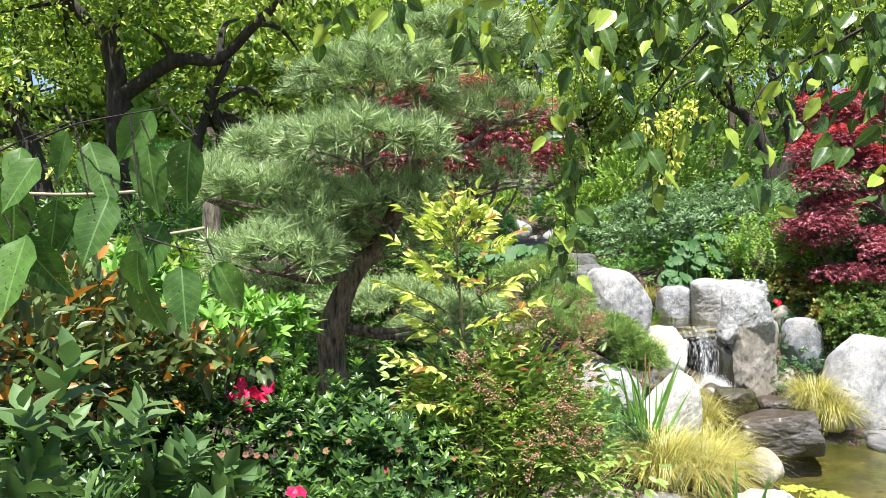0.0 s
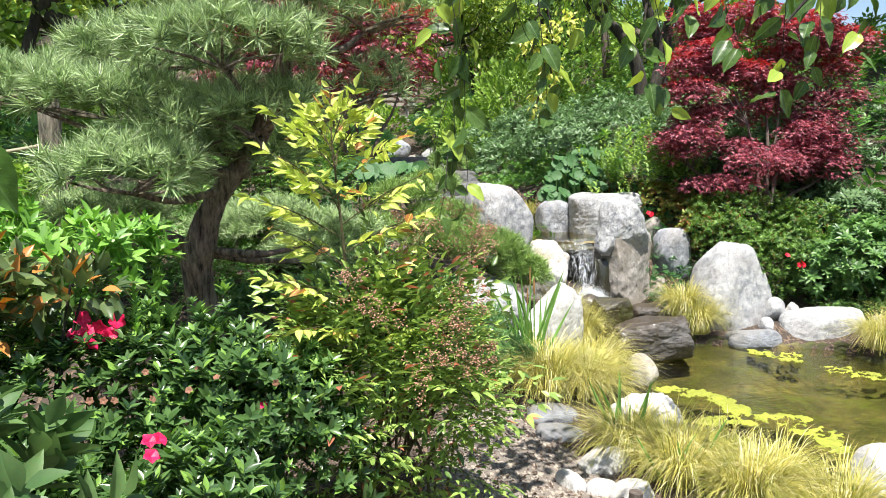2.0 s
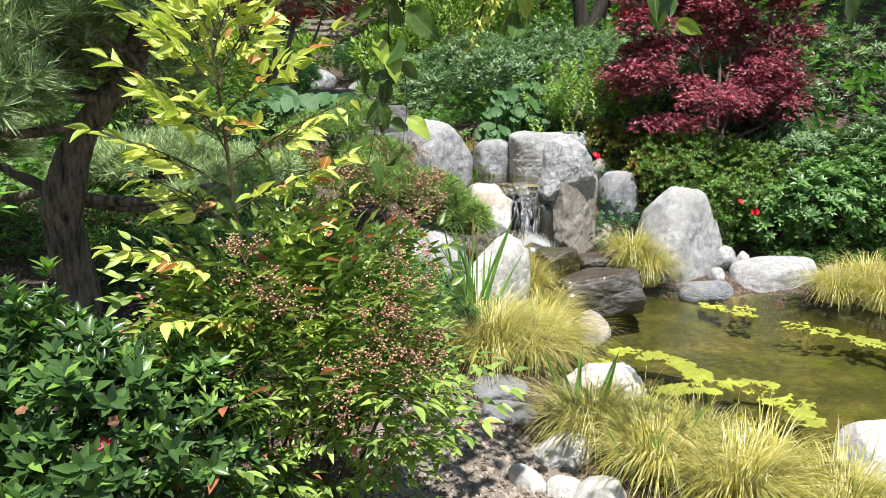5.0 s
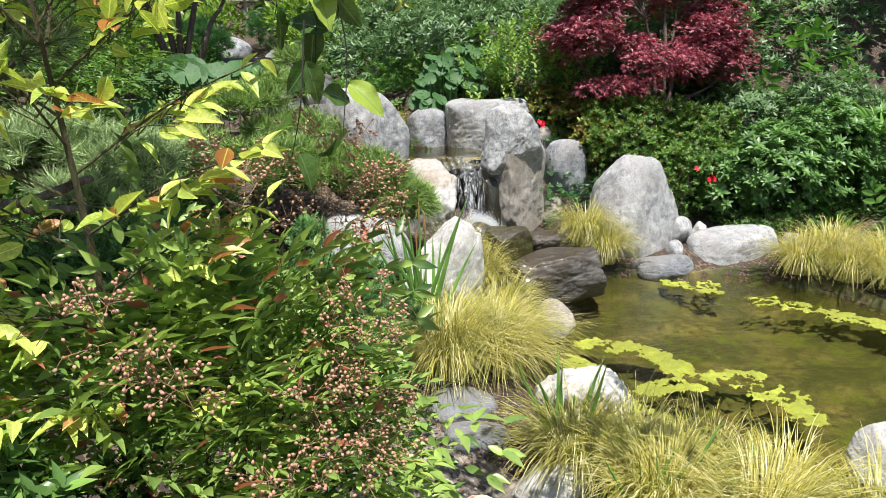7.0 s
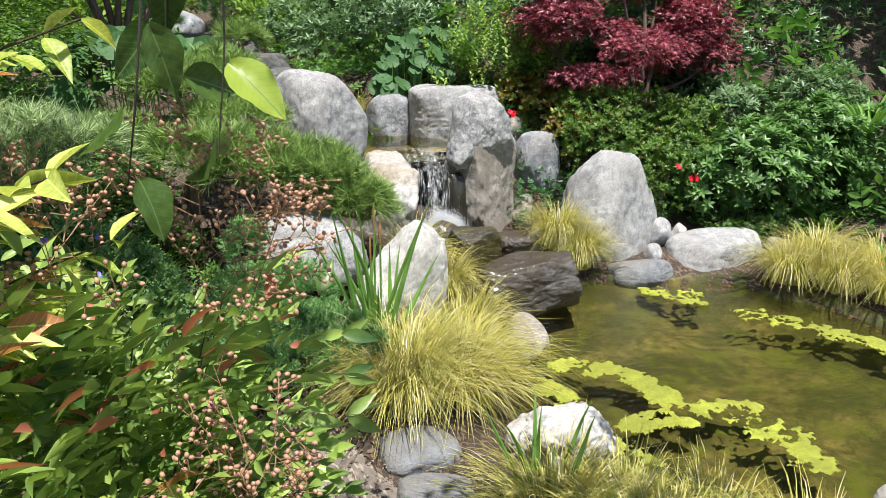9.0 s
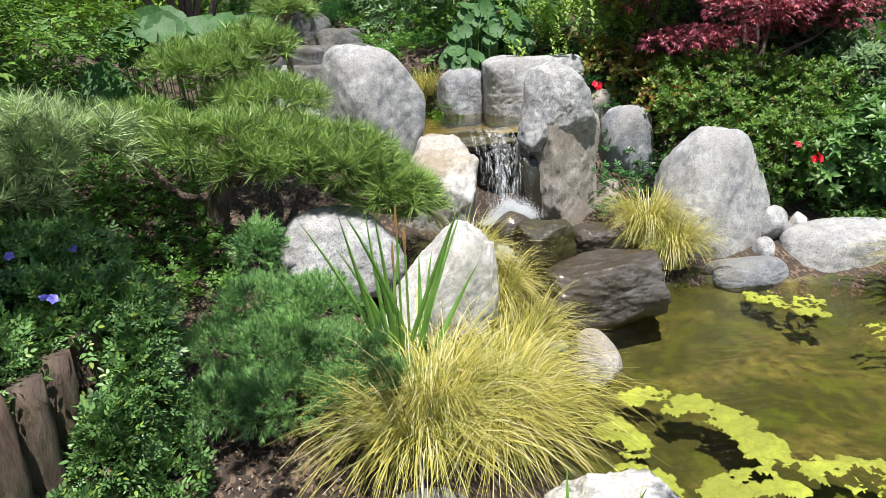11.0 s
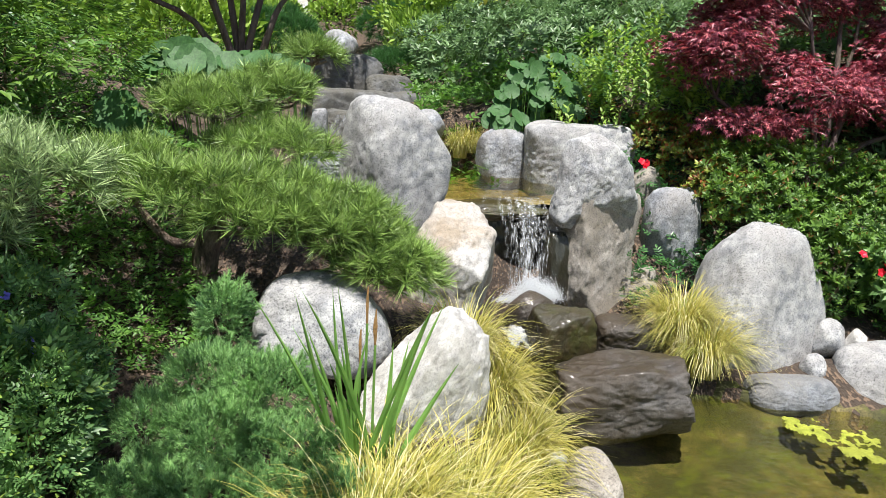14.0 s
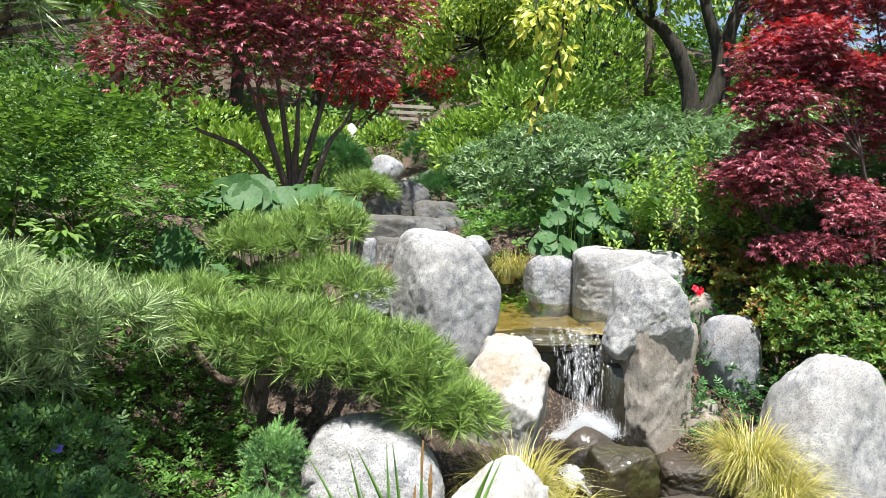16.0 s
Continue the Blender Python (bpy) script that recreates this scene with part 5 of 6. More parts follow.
bush("juniper", "low spreading blue-green juniper on the mulch", "juniper", [((0.95, 5.45, 0.42), (0.18, 0.16, 0.08)), ((1.15, 5.35, 0.4), (0.17, 0.15, 0.1)), ((0.8, 5.3, 0.32), (0.17, 0.14, 0.07)), ((1.0, 5.2, 0.32), (0.17, 0.14, 0.09)), ((1.22, 5.15, 0.27), (0.18, 0.13, 0.08)), ((0.8, 5.05, 0.2), (0.16, 0.13, 0.08)), ((1.0, 4.98, 0.2), (0.18, 0.13, 0.09)), ((1.3, 4.98, 0.22), (0.16, 0.12, 0.06)), ((0.97, 5.72, 0.52), (0.09, 0.09, 0.16))],
     JUNI, 3900, 0.046, L_JUNIPER, 10, stem_mat=BARK_PINE, shell=0.6, rise=0.4, wild=0.6)


def cover(name, label, category, mat, geo, n, size, inside, lift=(0.02, 0.08), tries=6):
    """Leaves strewn close over the ground where inside(x, y) holds."""
    x0, x1, y0, y1 = inside[0]
    p = np.stack([x0 + (x1 - x0) * RNG.random(n * tries), y0 + (y1 - y0) * RNG.random(n * tries)], 1)
    p = p[inside[1](p[:, 0], p[:, 1])][:n]
    z = land(p[:, 0], p[:, 1]) + lift[0] + (lift[1] - lift[0]) * RNG.random(len(p)) + 0.5 * lift[1] * fbm(np.concatenate([p * 2.5, 0 * p[:, :1]], 1), 6, 2).clip(0, 1)
    pos = np.concatenate([p, z[:, None]], 1)
    ax = unit(rand_dirs(len(p)) * np.array([1, 1, 0.5]) + np.array([0, 0, 0.35]))
    v = scatter(geo, pos, ax, unit(np.array([[0, 0, 1.0]]) + 0.5 * rand_dirs(len(p))), size * (0.6 + 0.8 * RNG.random(len(p))))
    ob = mesh_object(name, *v, mat)
    return tagged(ob, label, category, kind="stuff")


PERI = join([scatter(leaf(0.5, 0.06, 0.1), np.array([(0, y, 0)]), np.array([(s, 0.6, 0.15)]), np.array([(0, 0, 1.0)]), 0.8) for y, s in ((0, 1), (0.05, -1), (0.5, 0.8), (0.55, -0.8), (0.95, 0.1))])
bush("periwinkle", "dense trailing green periwinkle hanging over the log edging", "periwinkle",
     [((0.53, 5.05, 0.28), (0.12, 0.26, 0.34)), ((0.46, 4.78, 0.16), (0.13, 0.18, 0.26)), ((0.58, 4.85, 0.06), (0.14, 0.22, 0.14)), ((0.2, 5.2, 0.56), (0.34, 0.3, 0.14)), ((0.4, 5.3, 0.4), (0.22, 0.24, 0.26)), ((0.05, 5.6, 0.66), (0.36, 0.3, 0.14)), ((0.05, 4.85, 0.52), (0.22, 0.3, 0.14)), ((0.36, 4.55, 0.05), (0.16, 0.2, 0.16)), ((-0.3, 5.2, 0.6), (0.35, 0.4, 0.2))],
     PERI, 11000, 0.025, L_PERI, 6, shell=0.8, rise=0.2, wild=0.8)
peri_flowers = thing("periwinkle_flower", "scattered violet blue periwinkle flowers", "flower")
for x, y, z in ((0.28, 5.12, 0.68), (0.31, 5.1, 0.68), (0.42, 5.35, 0.64), (0.45, 5.3, 0.62), (0.3, 5.5, 0.74), (0.12, 5.4, 0.76)):
    flowers(peri_flowers, [(x, y - 0.08, z)], 0.02, PETAL_BLUE, "violet blue flower")
cover("cotoneaster", "fine dark green creeping cover under the pines", "ground cover", L_COVER, PERI, 9000, 0.034, ((-1.6, 1.1, 5.3, 8.2), lambda x, y: (x < 0.9 - 0.1 * (y - 5.5)) & ~((x > 0.45) & (y < 5.9))), (0.01, 0.14), 2)
cover("ground_cover", "low mixed green cover on the slope", "ground cover", L_COVER, PERI, 12000, 0.09, ((-7, 10, 8.3, 26), lambda x, y: np.abs(x - np.interp(y, [8, 9, 11, 18, 24], [2.0, 1.55, 1.8, 2.2, 2.5])) > 0.55), (0.02, 0.3), 2)
cover("ground_cover", "green undergrowth covering the far slope", "ground cover", L_COVER, PERI, 9000, 0.3, ((-30, 30, 22, 75), lambda x, y: y > 0), (0.02, 0.8), 1)
cover("ground_cover", "green undergrowth beside the garden", "ground cover", L_COVER, PERI, 7000, 0.16, ((-12, 14, 3, 24), lambda x, y: (x < -2.0) | (x > 5.9)), (0.02, 0.35), 2)
cover("leaf_litter", "scattered bark chips and dry leaf litter", "leaf litter", plain("dry chip", (0.14, 0.095, 0.068), 0.9, 0.45, 20), small_leaf(0.35, 0.1, 0.1), 9000, 0.028, ((-1.0, 1.6, 3.2, 7.0), lambda x, y: pond_distance(x, y) > 0.25), (0.004, 0.016), 2)
cover("leaf_litter", "grit and dry leaves strewn on the path", "leaf litter", plain("pale chip", (0.3, 0.25, 0.2), 0.9, 0.4, 20), small_leaf(0.6, 0.1, 0.1), 2600, 0.013, ((0.3, 1.5, 2.0, 5.2), lambda x, y: x > 0.2), (0.012, 0.02), 2)
cover("creeping_green", "bright creeping green at the foot of the bank", "ground cover", L_AZALEA, PERI, 4200, 0.03, ((4.2, 7.0, 6.2, 7.2), lambda x, y: (pond_distance(x, y) > 0.3) & ((x > 4.85) | (y > 6.75))), (0.01, 0.16), 3)
cover("ground_cover", "dark fern-like cover between the boulders", "ground cover", L_DARK, PERI, 5200, 0.045, ((3.1, 8.0, 6.9, 9.3), lambda x, y: (x > 3.3) | (y > 8.2)), (0.01, 0.22), 2)
cover("creeping_green", "small bright green cover beside the upper pool", "ground cover", L_COVER, PERI, 2600, 0.034, ((2.2, 3.6, 9.0, 10.8), lambda x, y: (x > 2.35) | (y < 9.6)), (0.02, 0.1), 2)

# ---- right bank ----
bush("rhododendron", "large glossy green rhododendron at the bank", "rhododendron", [((5.5, 6.6, 0.55), (0.6, 0.45, 0.45)), ((6.2, 6.7, 0.6), (0.6, 0.5, 0.55)), ((5.1, 6.75, 0.45), (0.35, 0.3, 0.3)), ((6.9, 6.5, 0.6), (0.5, 0.5, 0.5))], whorl(leaf(0.38, 0.06, 0.15), 9, 70, 1.0, 0.25), 2100, 0.075, leaf_material("rhododendron leaf", (0.03, 0.085, 0.025), (0.15, 0.28, 0.075), rough=0.4), 10, shell=0.68, rise=0.9, wild=0.5)
az2 = bush("azalea", "rambling green azalea with red flowers below the maple", "azalea bush", [((4.55, 6.85, 0.5), (0.45, 0.3, 0.36)), ((4.2, 7.1, 0.75), (0.35, 0.3, 0.35)), ((4.95, 7.1, 0.65), (0.45, 0.35, 0.35)), ((4.6, 7.5, 0.95), (0.6, 0.35, 0.3)), ((5.4, 7.5, 0.8), (0.5, 0.4, 0.35))],
           whorl(leaf(0.42, 0.06, 0.1), 8, 60, 1.0, 0.5), 2300, 0.044, leaf_material("azalea leaf mixed", (0.018, 0.055, 0.014), (0.14, 0.25, 0.045), (0.2, 0.11, 0.03), 0.04), 10, shell=0.65, rise=0.6)
flowers(az2, [(4.6, 6.42, 0.6), (4.58, 6.43, 0.57), (4.62, 6.42, 0.57), (4.5, 6.5, 0.66)], 0.03, PETAL_RED, "red flower")
az3 = bush("azalea", "bronze and lime azalea beside the pool boulders", "azalea bush", [((4.05, 8.3, 1.12), (0.3, 0.3, 0.24)), ((4.2, 7.95, 0.98), (0.32, 0.28, 0.26)), ((3.7, 8.95, 1.25), (0.32, 0.2, 0.2)), ((4.2, 7.55, 0.82), (0.3, 0.22, 0.22))],
           whorl(leaf(0.42, 0.06, 0.1), 8, 60, 1.0, 0.5), 1300, 0.042, leaf_material("azalea leaf bronze", (0.05, 0.085, 0.02), (0.28, 0.34, 0.06), (0.26, 0.09, 0.03), 0.3), 8, shell=0.65, rise=0.6)
flowers(az3, [(3.64, 7.7, 1.0), (3.66, 7.7, 1.02), (3.62, 7.7, 1.03)], 0.03, PETAL_RED, "red flower")
SPIRE = whorl(leaf(0.5, 0.05, 0.1), 18, 68, 0.19, 0.9)
bush("euonymus", "upright lime-green hedge shoots above the pool", "hedge", [((3.75, 8.4, 1.4), (0.3, 0.25, 0.45)), ((4.05, 8.3, 1.35), (0.28, 0.25, 0.4)), ((3.5, 8.6, 1.35), (0.25, 0.25, 0.35)), ((4.4, 8.4, 1.35), (0.3, 0.3, 0.4))], SPIRE, 250, 0.28, L_LIME, 8, shell=0.35, rise=2.0, wild=0.3)

farf = thing("farfugium", "clump of large round glossy leaves above the pool", "leafy perennial", "round-leaved clumps")


def round_leaf(size):
    """A round, shallowly lobed leaf, notched at the stalk, cupped a little."""
    a = np.linspace(0.13, 2 * np.pi - 0.13, 19)
    r = 1 + 0.05 * np.sin(a * 7)
    rim = np.stack([np.sin(a) * r, -np.cos(a) * r, 0.16 + 0.05 * np.sin(a * 7 + 1)], 1)
    half = rim * np.array([0.55, 0.55, 0.35])
    v = np.concatenate([[(0, -0.05, 0)], half, rim]) * size
    f = [(0, k + 1, k + 2) for k in range(18)]
    for k in range(18):
        f += [(k + 1, k + 20, k + 21), (k + 1, k + 21, k + 2)]
    return v, np.array(f)


ROUND = mesh_object("leaf", *round_leaf(1.0), L_BROAD, smooth=True)
ROUND_MESH = ROUND.data
bpy.data.objects.remove(ROUND)


def round_clump(ob, blobs, n, size):
    pos, out = in_ellipsoids(blobs, n, 0.75)
    for p, o in zip(pos, out):
        lf = new("leaf", ROUND_MESH)
        lf.parent = ob
        face = Vector(unit(np.array([o[0] * 0.5, o[1] * 0.5 - 0.6, 0.7]) + 0.25 * RNG.normal(size=3)))
        s = size * (0.6 + 0.7 * RNG.random())
        lf.matrix_basis = Matrix.LocRotScale(Vector(p), face.to_track_quat("Z", "Y"), (s, s, s))
        g = land_z(p[0], p[1] + 0.1)
        part("leaf_stalk", tube([(p[0] + 0.02, p[1] + 0.1, g), (p[0], p[1] + 0.02, (g + p[2]) / 2), tuple(p)], [0.004, 0.003], 4, steps=2), L_IRIS, ob)


round_clump(farf, [((3.2, 8.95, 1.42), (0.35, 0.25, 0.25)), ((3.6, 9.1, 1.55), (0.35, 0.25, 0.25)), ((2.95, 8.85, 1.2), (0.2, 0.2, 0.15)), ((3.35, 8.8, 1.3), (0.3, 0.2, 0.2))], 200, 0.064)
farf2 = thing("farfugium", "spread of very large round glossy leaves on the shaded bank", "leafy perennial", "round-leaved clumps")
round_clump(farf2, [((0.45, 8.2, 1.42), (0.35, 0.2, 0.2)), ((0.85, 8.5, 1.5), (0.4, 0.22, 0.14)), ((0.15, 7.6, 0.95), (0.2, 0.2, 0.25))], 75, 0.11)

GREY_SHOOT = whorl(leaf(0.34, 0.05, 0.08), 7, 65, 1.0, 0.5)
for c, r, n in [((3.55, 10.2, 1.75), (0.75, 0.6, 0.55), 520), ((4.7, 10.4, 1.95), (0.9, 0.7, 0.6), 620), ((2.85, 10.9, 1.6), (0.55, 0.5, 0.4), 320), ((5.9, 10.8, 2.05), (0.9, 0.8, 0.65), 560), ((3.7, 11.8, 2.1), (0.9, 0.7, 0.5), 520), ((5.0, 12.2, 2.2), (1.0, 0.8, 0.55), 560), ((3.2, 12.8, 1.95), (0.8, 0.7, 0.45), 360),
                (( 6.9, 9.4, 1.9), (0.8, 0.7, 0.7), 460), ((8.0, 8.6, 1.7), (0.9, 0.7, 0.8), 420), ((5.0, 9.2, 1.7), (0.8, 0.6, 0.7), 480), ((6.0, 8.9, 1.8), (0.8, 0.6, 0.8), 480), ((9.3, 7.5, 1.6), (0.9, 0.8, 1.0), 420), ((7.0, 7.3, 1.0), (0.5, 0.4, 0.4), 300), ((5.7, 8.25, 1.25), (0.6, 0.4, 0.45), 460), ((6.5, 8.4, 1.4), (0.6, 0.4, 0.5), 460), ((6.1, 7.6, 0.95), (0.5, 0.35, 0.35), 380)]:
    bush("pittosporum", "dense grey-green evergreen shrub on the slope", "shrub", [(c, r)], GREY_SHOOT, n, 0.085, L_GREY, 5, stem_mat=BARK_DARK, group="grey-green shrubs", shell=0.75, rise=0.8, wild=0.4)
for c, r, n in [((4.2, 14.5, 2.9), (1.2, 0.9, 0.8), 900), ((3.4, 15.5, 2.5), (1.0, 0.8, 0.6), 700), ((5.6, 16.5, 3.8), (1.5, 1.2, 1.0), 900), ((7.8, 15.0, 4.4), (1.6, 1.2, 1.2), 900), ((4.4, 19.0, 3.6), (1.5, 1.2, 0.9), 800), ((6.8, 20.5, 5.0), (2.0, 1.5, 1.5), 900), ((2.9, 14.2, 2.1), (0.5, 0.5, 0.35), 320),
                ((-0.3, 12.8, 1.9), (0.9, 0.7, 0.5), 700), ((0.5, 14.5, 2.1), (0.7, 0.6, 0.4), 500), ((1.73, 20.0, 2.7), (0.6, 0.5, 0.55), 420), ((-1.5, 14.5, 2.3), (1.0, 0.9, 0.7), 700), ((0.0, 19.0, 2.6), (1.2, 1.0, 0.6), 600)]:
    bush("shrub", "sunlit lime-green shrub up the slope", "shrub", [(c, r)], small_leaf(0.5), n * 2, 0.12, L_LIME, 4, group="lime-green shrubs", shell=0.7)
for c, r, n in [((0.75, 13.1, 1.95), (0.52, 0.45, 0.32), 900), ((2.6, 16.6, 2.4), (0.5, 0.4, 0.2), 500), ((3.0, 17.5, 2.7), (0.6, 0.4, 0.22), 500), ((3.4, 16.2, 2.9), (0.6, 0.5, 0.25), 500), ((2.4, 13.0, 1.6), (0.45, 0.4, 0.25), 400)]:
    bush("clipped_shrub", "clipped dark green rounded shrub beside the stream", "shrub", [(c, r)], TUFTS[1], n, 0.1, L_DARK, 4, group="clipped shrubs", shell=0.85)

# strap leaves and a pale wall end at the far right
strap = thing("strap_lily", "tuft of broad bright green strap leaves", "lily plant")
for k in range(16):
    a = k * 2.4
    b = np.array([6.5 + 0.03 * math.cos(a), 6.35, 0.85])
    part("blade", sword(b, b + np.array([0.25 * math.cos(a), 0.2 * math.sin(a), 0.35 + 0.15 * RNG.random()]), 0.035, (0.08 * math.cos(a), 0.05 * math.sin(a), -0.08)), L_FRESH, strap)
CONCRETE = plain("pale concrete", (0.6, 0.57, 0.52), 0.85, 0.12, 12)


def box(name, lo, hi, mat, parent=None, bevel=0.006, label=""):
    bm = bmesh.new()
    bmesh.ops.create_cube(bm, size=1)
    for v in bm.verts:
        v.co = Vector([lo[k] + (v.co[k] + 0.5) * (hi[k] - lo[k]) for k in range(3)])
    bmesh.ops.bevel(bm, geom=bm.edges[:], offset=bevel, segments=2, affect="EDGES")
    return bm_object(name, bm, mat, parent, label)


tagged(box("low_wall", (6.4, 7.95, 0.3), (9.6, 8.2, 1.0), CONCRETE, bevel=0.02), "low pale concrete wall behind the rhododendron", "wall", kind="structure")

# ---- maples ----
PALM = palm_leaf(7)


def grow(base, tips, radii, seed):
    """Limbs from a base that fork towards the tips."""
    rng = np.random.default_rng(seed)
    out = []
    base = np.array(base, dtype=float)
    for t in tips:
        t = np.array(t, dtype=float)
        a = base + (t - base) * 0.35 + np.array([0, 0, 0.18 * np.linalg.norm(t - base) * 0.5])
        b = base + (t - base) * 0.7 + rng.normal(size=3) * 0.06
        out.append(([base + rng.normal(size=3) * 0.03 * np.array([1, 1, 0]), a + rng.normal(size=3) * 0.05, b, t], radii))
    return out


def layered(blobs, n, size, geo, mat, ob, name="crown"):
    """Leaves in flat layers, as on a Japanese maple."""
    pos, out = in_ellipsoids(blobs, n, 0.35)
    ax = unit(out * np.array([1, 1, 0.2]) + rand_dirs(n) * 0.5 + np.array([0, 0, -0.35]))
    face = unit(np.array([[0, -0.15, 1.0]]) + 0.4 * rand_dirs(n))
    part(name, scatter(geo, pos, ax, face, size * (0.6 + 0.7 * RNG.random(n))), mat, ob, kind="stuff")


def maple(label, base, blobs, n, size, mat, seed, r0=0.03, red=None, group="red maples"):
    ob = thing("maple_tree", label, "maple tree", group)
    rng = np.random.default_rng(seed)
    blobs = [(np.array(c) + 0.05 * rng.normal(size=3), np.array(h) * np.array([1, 1, 1.0 + 0.4 * rng.random()])) for c, h in blobs]
    mains = blobs[::max(1, len(blobs) // 7)]
    limbs = grow(base, [b[0] for b in mains], [r0, r0 * 0.7, r0 * 0.4, r0 * 0.15], seed)
    for pts, radii in limbs:
        part("limb", tube(pts, radii, 7, 0.12, seed), BARK_MAPLE, ob, smooth=True)
    forks = [p for pts, _ in limbs for p in pts[1:3]]
    for c, h in blobs:
        fork = min(forks, key=lambda p: np.linalg.norm(p - c) + 2 * max(0, p[2] - c[2]))
        part("branch", tube([fork, (fork + c) / 2 + 0.04 * rng.normal(size=3), c], [r0 * 0.4, r0 * 0.15], 6, 0.12, seed), BARK_MAPLE, ob, smooth=True)
    for b in blobs:
        for k in range(5):
            e = np.array(b[0]) + rand_dirs(1)[0] * np.array(b[1]) * 0.85
            part("twig", tube([b[0], (np.array(b[0]) + e) / 2 + 0.02 * RNG.normal(size=3), e], [r0 * 0.2, 0.002], 4), BARK_MAPLE, ob)
    layered(blobs, n, size, PALM, mat, ob)
    # brighter red leaves over the tops, light on the crown put into colour
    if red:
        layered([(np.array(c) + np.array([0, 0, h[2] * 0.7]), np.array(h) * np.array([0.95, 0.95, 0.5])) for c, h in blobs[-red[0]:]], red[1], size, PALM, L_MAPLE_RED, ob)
    return ob


rngm = np.random.default_rng(77)
tiers = [((4.45, 7.6, 1.42), (0.5, 0.4, 0.12)), ((4.1, 7.7, 1.88), (0.36, 0.36, 0.2)), ((4.2, 7.75, 2.3), (0.35, 0.35, 0.16)), ((4.95, 7.5, 1.5), (0.5, 0.4, 0.12))]
for k in range(34):
    z = 1.5 + 1.75 * (k + rngm.random()) / 34
    half_width = np.interp(z, [1.4, 1.9, 2.6, 3.3], [1.0, 1.25, 1.15, 0.7])
    x = 5.2 + half_width * (2 * rngm.random() - 1)
    tiers.append(((x, 7.7 + 0.4 * (rngm.random() - 0.5) + 0.1 * z, z), (0.24 + 0.22 * rngm.random(), 0.35, 0.1 + 0.11 * rngm.random())))
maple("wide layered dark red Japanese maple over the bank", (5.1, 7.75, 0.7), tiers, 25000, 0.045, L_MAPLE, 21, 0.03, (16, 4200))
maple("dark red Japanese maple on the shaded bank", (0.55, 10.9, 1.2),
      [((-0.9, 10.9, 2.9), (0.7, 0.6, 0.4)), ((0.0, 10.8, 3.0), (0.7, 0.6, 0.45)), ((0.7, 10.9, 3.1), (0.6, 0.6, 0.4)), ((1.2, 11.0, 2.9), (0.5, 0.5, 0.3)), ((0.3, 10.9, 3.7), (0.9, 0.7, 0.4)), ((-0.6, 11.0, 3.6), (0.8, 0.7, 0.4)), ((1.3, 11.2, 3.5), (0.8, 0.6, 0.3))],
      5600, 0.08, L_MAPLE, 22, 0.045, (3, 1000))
maple("bright red maple far up the slope", (0.9, 23.5, 2.9), [((0.8, 23.5, 4.6), (1.0, 0.8, 0.6)), ((1.6, 23.5, 4.3), (0.7, 0.6, 0.5)), ((3.5, 25, 5.0), (0.9, 0.8, 0.5))], 1500, 0.16, L_MAPLE_RED, 23, 0.05)

# ---- trees ----
def tree(label, limbs, crown, n, size, mat, bark, geo=None, group="", name="tree", hang=0.0, shell=0.35):
    """limbs: lists of bends with the first radius and the last; crown: ellipsoids full of leaves."""
    ob = thing(name, label, "tree", group)
    for k, (pts, r0, r1) in enumerate(limbs):
        part("trunk" if k == 0 else "limb", tube(pts, [r0, r1], 9, 0.18, k), bark, ob, smooth=True)
    for c, h in crown:
        near = min((np.array(p, dtype=float) for l in limbs for p in l[0][1:]), key=lambda p: np.linalg.norm(p - np.array(c)))
        part("branch", tube([near, (near + np.array(c)) / 2 + 0.1 * RNG.normal(size=3), c], [limbs[0][2] * 0.6, 0.012], 6), bark, ob)
    geo = geo if geo is not None else small_leaf(0.6)
    part("crown", foliage(crown, geo, n, size, shell=shell, rise=-hang, wild=0.8, vary=0.3), mat, ob, kind="stuff")
    return ob


def spots(centre, half, k, r, seed):
    rng = np.random.default_rng(seed)
    return [(tuple(np.array(centre) + (rng.random(3) * 2 - 1) * np.array(half)), tuple(r * (0.7 + 0.6 * rng.random()) * np.array([1, 1, 0.7]))) for _ in range(k)]


tree("multi-trunked dark-barked tree on the slope", [([(6.05, 13, 2.5), (5.95, 13, 3.3), (5.6, 13, 4.0), (5.0, 13, 4.4)], 0.16, 0.06), ([(6.25, 13.1, 2.5), (6.5, 13.1, 3.4), (6.6, 13, 4.4), (7.2, 13, 5.4)], 0.17, 0.06), ([(6.15, 13, 2.6), (6.4, 13, 3.6), (6.1, 13, 4.6), (6.0, 13.3, 5.6)], 0.13, 0.05)],
     spots((6.0, 12.8, 5.6), (2.4, 1.2, 1.0), 22, 0.6, 31), 9000, 0.1, L_TREE, BARK_DARK, hang=0.5)
tree("slim grey-trunked tree on the slope", [([(6.6, 16, 3.6), (6.5, 16, 5.0), (6.4, 16, 6.5)], 0.11, 0.06)], spots((6.2, 16, 7.0), (1.8, 1.5, 1.2), 10, 0.7, 32), 3500, 0.13, L_TREE, BARK_MAPLE)
tree("leafy tree with hanging leaves up the valley", [([(4.2, 19, 2.9), (4.1, 19, 3.9), (3.8, 19, 5.0)], 0.13, 0.06), ([(4.4, 19, 2.9), (4.6, 19, 4.0), (5.2, 19, 5.0)], 0.12, 0.05)], spots((3.8, 18.6, 5.2), (1.8, 1.2, 0.9), 16, 0.6, 33), 7000, 0.12, L_TREE, BARK_DARK, hang=0.6)
